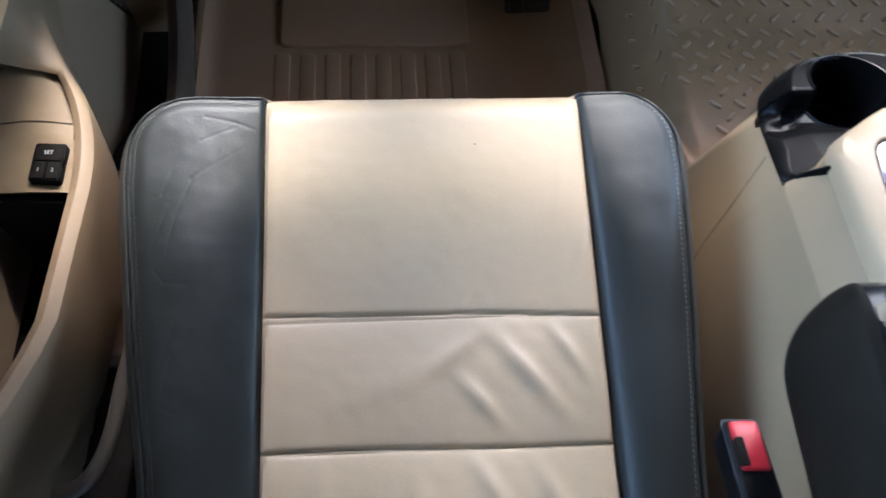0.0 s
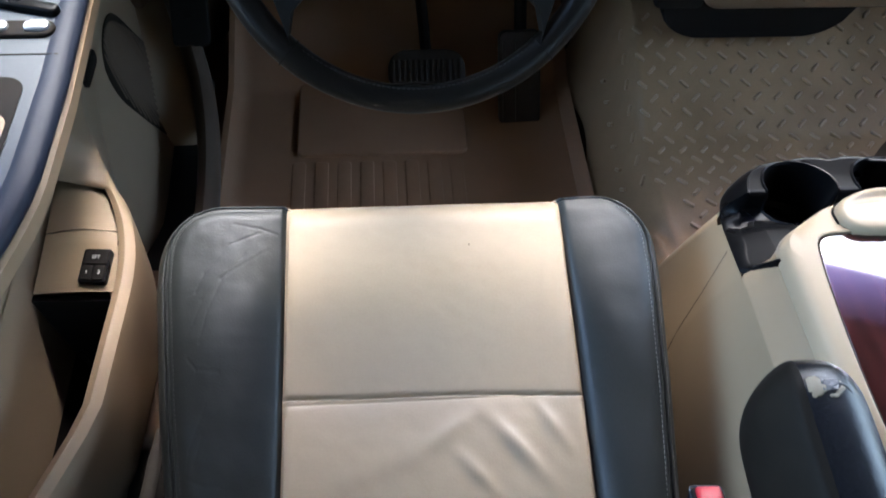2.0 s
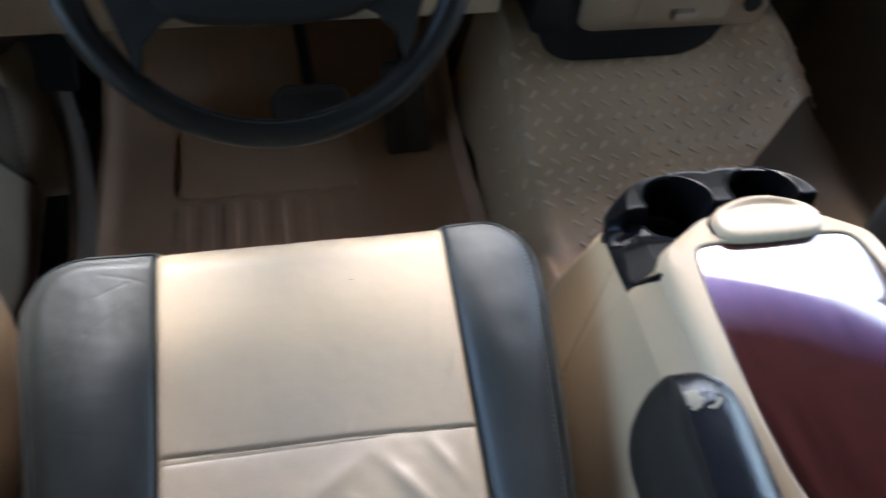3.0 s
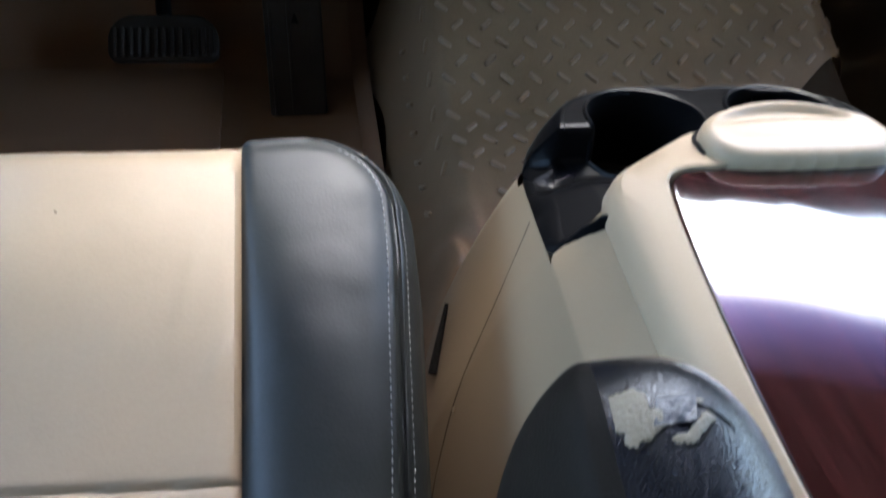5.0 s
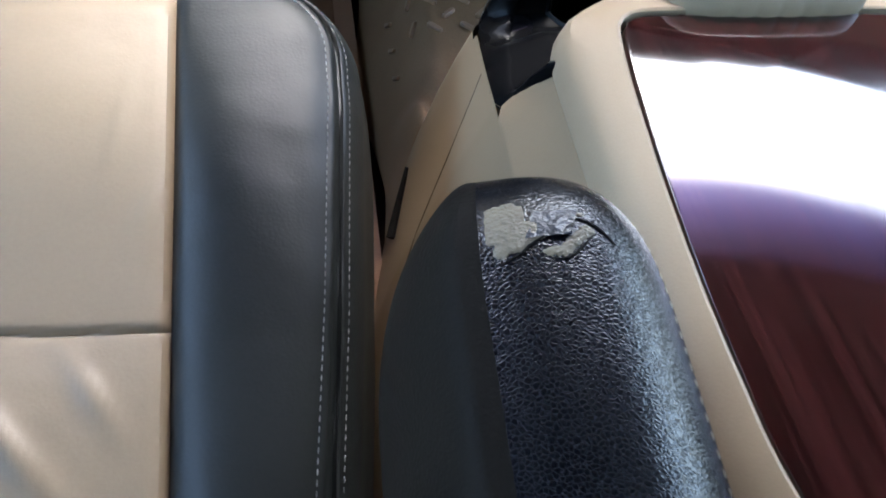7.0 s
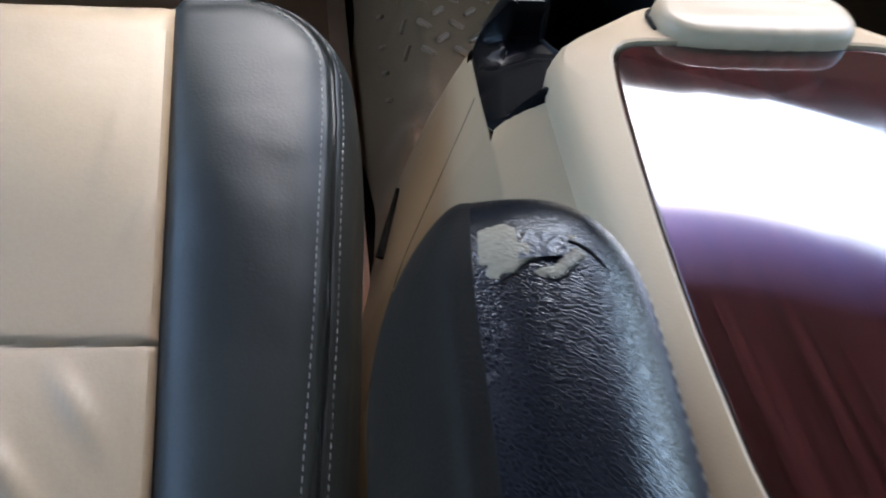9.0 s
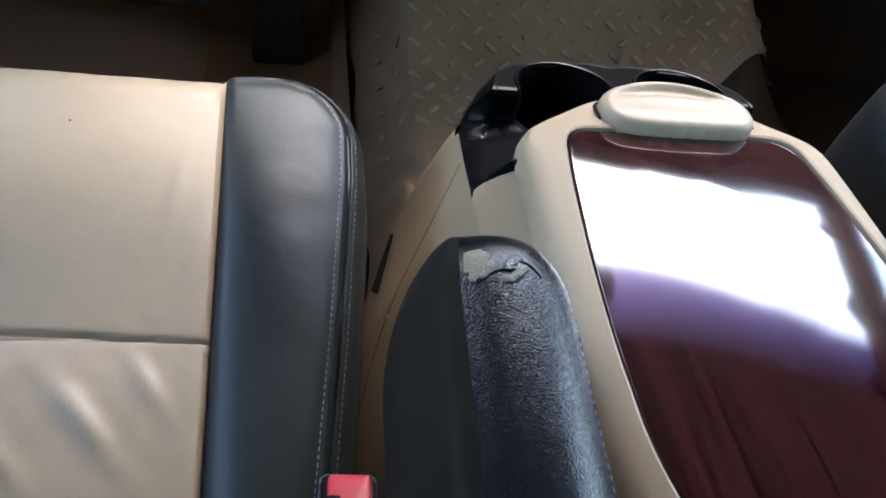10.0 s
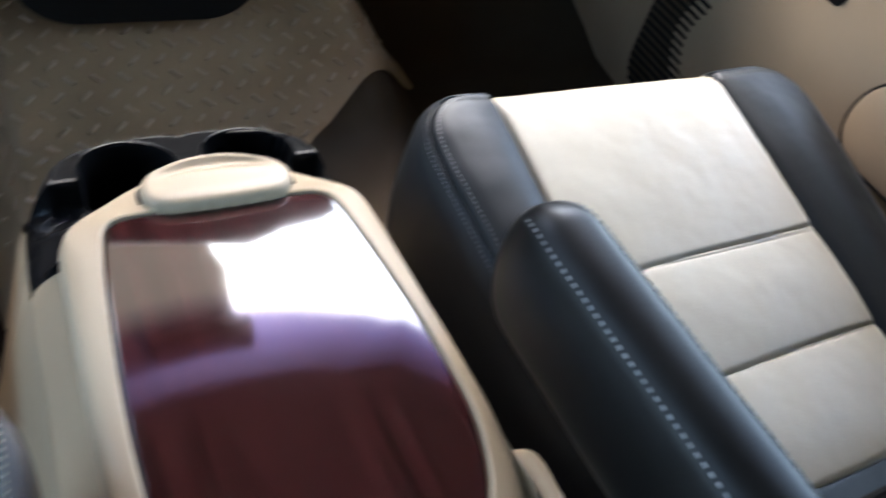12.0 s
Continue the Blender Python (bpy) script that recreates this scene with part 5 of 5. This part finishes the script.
part("latch_gap", tube([(x, y, gap_z(x, y) - 0.0005 + 0.06 * (0.25 - y)) for x, y, _ in rim_gap], 0.0012, 6, True), PLASTIC, console, "dark joint round the latch")

cups = thing("cup_holder", (0.527, 0.49, 0.28), "black satin twin cup holder tray at the front of the console", "cup holder")
WELLS = ((0.4775, 0.4985, 0.0385), (0.5795, 0.5015, 0.0385))
half = np.array([(0.5275, 0.5415), (0.478, 0.5410), (0.460, 0.5385), (0.445, 0.534), (0.432, 0.525), (0.4215, 0.511), (0.4155, 0.492), (0.4095, 0.470), (0.4030, 0.435), (0.3985, 0.412), (0.3985, 0.4045), (0.4020, 0.396), (0.4080, 0.387), (0.5275, 0.387)])
out_xy = polar(np.r_[half, (half * (-1, 1) + (1.055, 0))[::-1][1:-1]], (0.5275, 0.475), 240)


def tray_z(x, y):
    """The wells' deck, the step down behind it, and the ledge behind that, which falls off towards its outer edges."""
    z = np.interp(y, (0.387, 0.396, 0.404, 0.438, 0.450, 0.457, 0.463, 0.471, 0.4850, 0.4868, 0.4880, 0.4900, 0.493, 0.512, 0.545),
                  (0.3265, 0.3140, 0.3010, 0.2945, 0.2920, 0.2880, 0.2830, 0.2795, 0.2790, 0.2810, 0.3020, 0.3048, 0.3052, 0.3025, 0.2960))
    return z - 0.36 * np.clip(np.abs(x - 0.5275) - 0.099, 0, 0.04) * np.clip((0.476 - y) / 0.012, 0, 1) * np.clip((y - 0.385) / 0.016, 0, 1)


X, Y = np.meshgrid(np.linspace(0.395, 0.660, 190), np.r_[np.linspace(0.387, 0.484, 62), np.linspace(0.4845, 0.4945, 26), np.linspace(0.4955, 0.546, 36)])
c_, a_ = np.array((0.5275, 0.475)), np.linspace(0, 2 * np.pi, 240, endpoint=False)
reach = np.interp(np.mod(np.arctan2(Y - c_[1], X - c_[0]), 2 * np.pi), np.r_[a_, 2 * np.pi], np.r_[np.hypot(*(out_xy - c_).T), np.hypot(*(out_xy[0] - c_))])
keep = np.hypot(X - c_[0], Y - c_[1]) < reach - 0.001
for cx, cy, r in WELLS:
    keep &= np.hypot(X - cx, Y - cy) > r + 0.0008
v, f = sheet(np.stack([X, Y, tray_z(X, Y)], -1))
kq = (keep[:-1, :-1] & keep[1:, 1:] & keep[1:, :-1] & keep[:-1, 1:]).reshape(-1)
part("tray_deck", (v, [q for q, k in zip(f, kq) if k]), CUP, cups, smooth=50)
top_z = tray_z(out_xy[:, 0], out_xy[:, 1])
curl = np.clip((out_xy[:, 1] - 0.390) / 0.012, 0.05, 1)
low_z = np.interp(out_xy[:, 1], (0.387, 0.396, 0.404, 0.43, 0.487, 0.545), (0.2830, 0.2832, 0.2835, 0.277, 0.2670, 0.254))
splay = np.interp(out_xy[:, 1], (0.387, 0.404, 0.44, 0.487, 0.545), (0.001, 0.0085, 0.0115, 0.0165, 0.012))
mix_z = lambda k: top_z + (low_z - top_z) * k
part("tray_rim", loft([ring(out_xy, top_z - 0.001, -0.0048), ring(out_xy, top_z + 0.0007, -0.0035), ring(out_xy, top_z + 0.0008, -0.0012), ring(out_xy, mix_z(0.04), 0.0008 * curl), ring(out_xy, mix_z(0.15), 0.0030 * curl), ring(out_xy, mix_z(0.5), 0.64 * splay), ring(out_xy, mix_z(0.92), 0.97 * splay), ring(out_xy, low_z, splay), ring(out_xy, low_z - 0.002, 0.008 * curl)], False, False), CUP, cups)
for cx, cy, r in WELLS:
    circ = np.array([(cx + r * math.cos(q), cy + r * math.sin(q)) for q in np.linspace(0, 2 * np.pi, 72, endpoint=False)])
    wall = []
    for grow, dz in ((0.0040, -0.0012), (0.0036, 0.0002), (0.0024, 0.0020), (0.0008, 0.0014), (0.0, -0.004)):
        q = ring(circ, 0.0, grow)
        q[:, 2] = tray_z(q[:, 0], q[:, 1]) + dz
        wall.append(q)
    part("well", loft([*wall, ring(circ, 0.236, -0.004), ring(circ, 0.232, -0.008)], False, True), CUP, cups)
    part("well_floor_ring", tube([(cx + 0.026 * math.cos(q), cy + 0.026 * math.sin(q), 0.2335) for q in np.linspace(0, 2 * np.pi, 40, endpoint=False)], 0.0016, 8, True), CUP, cups)

# ---- steering wheel ----
wheel = thing("steering_wheel", (0.063, 0.60, 0.60), "black leather steering wheel with pale stitching", "steering wheel")
WC, WR, WA = Vector((0.066, 0.600, 0.575)), 0.1690, 55
axes = Matrix.Translation(WC) @ pose(0, 0, 0, WA, 0, 0)     # its x to the right, y up the face, z towards the driver


def on_wheel(r, deg, h=0.0):
    a = radians(deg)
    return tuple(axes @ Vector((r * math.sin(a), -r * math.cos(a), h)))


part("rim", tube([on_wheel(WR, d) for d in np.linspace(0, 360, 121)[:-1]], 0.0130, 18, True), WHEEL, wheel)
for d in (-42, 42):
    part("rim_seam", tube([tuple(Vector(on_wheel(WR, d)) + (Vector(on_wheel(WR + 0.0136 * math.cos(q), d, 0.0136 * math.sin(q))) - Vector(on_wheel(WR, d)))) for q in np.linspace(0, 2 * np.pi, 20, endpoint=False)], 0.0006, 5, True), PLASTIC, wheel)
L = np.array([on_wheel(WR - 0.0105, d, 0.0080) for d in np.linspace(-40, 40, 60)])
nrm = np.tile(np.array(axes.to_3x3() @ Vector((0, 0, 1))), (60, 1))
part("stitching", stitches(L, nrm, 0.003, 0.0045, 0.0005), THREAD_DARK, wheel)
hub = rrect(-0.112, 0.112, -0.064, 0.080, (0.050, 0.03, 0.03, 0.050), 10, 0.0, 0.014)
part("airbag_cover", turned(pad(hub, 0.0 - 0.03, 0.022, 0.014, 0.006), axes), PLASTIC, wheel, "dark airbag cover")
for sgn in (-1, 1):
    spoke = [np.array([on_wheel(r, sgn * d, h) for d, h in ((lo, -0.010), (hi, -0.010), (hi, 0.012), (lo, 0.012))]) for r, lo, hi in ((0.055, 38, 104), (0.085, 47, 98), (0.115, 51, 96), (0.140, 50, 98), (0.158, 45, 102), (0.170, 38, 106))]
    part("spoke", loft(spoke), PLASTIC, wheel, "dark satin spoke")
part("stalk_cover", turned(pad(rrect(-0.06, 0.06, -0.07, 0.03, (0.04,) * 4), -0.10, -0.035, 0.02), axes), PLASTIC, wheel)
part("column", tube([tuple(axes @ Vector((0, 0, -0.02))), tuple(axes @ Vector((0, 0, -0.30)))], 0.05, 20), PLASTIC, wheel)

# ---- interior mirror ----
mirror = thing("interior_mirror", (0.565, 0.93, 1.05), "dark interior mirror fixed to the windscreen", "mirror")
part("shell", block(0.430, 0.690, 0.845, 0.880, 0.950, 1.022, 0.014, 3), PLASTIC, mirror)
part("stem", tube([(0.565, 0.875, 1.00), (0.565, 0.925, 1.055)], 0.010, 8), PLASTIC, mirror)

# ---- tread plate bars, last ----
bar = pad(rrect(-0.0082, 0.0082, -0.0024, 0.0024, (0.0022,) * 4, 3), -0.002, 0.0026, 0.0020, 0.0003)
places = []
for j in range(20):
    for i in range(22):
        x, y = 0.345 + 0.0305 * i + (0.01525 if j % 2 else 0), 0.545 + 0.0192 * j
        if y > 0.925 or x > mat_right(y) - 0.012 or x < 0.372 or (y < 0.66 and x < 0.43):
            continue
        e = 0.004
        z = float(tunnel_z(x, y))
        gx_, gy_ = (float(tunnel_z(x + e, y)) - z) / e, (float(tunnel_z(x, y + e)) - z) / e
        nr, ax = Vector((-gx_, -gy_, 1)).normalized(), Vector((1, 0, gx_)).normalized()
        places.append(Matrix.Translation((x, y, z + 0.0086)) @ Matrix((ax, nr.cross(ax), nr)).transposed().to_4x4() @ pose(0, 0, 0, 0, 0, 44 if j % 2 else -44))
first = part("tread_bar", bar, PLATE_WORN_GLINT, tunnel_mat)
first.matrix_basis = places[0]
for m in places[1:300]:
    ob = new("tread_bar", first.data)
    ob.parent = tunnel_mat
    ob.matrix_parent_inverse = tunnel_mat.matrix_world.inverted()
    ob.matrix_basis = m
if len(places) > 300:
    tagged(part("tread_bars", join(*[turned(bar, m) for m in places[300:]]), PLATE_WORN_GLINT, tunnel_mat), kind="stuff")
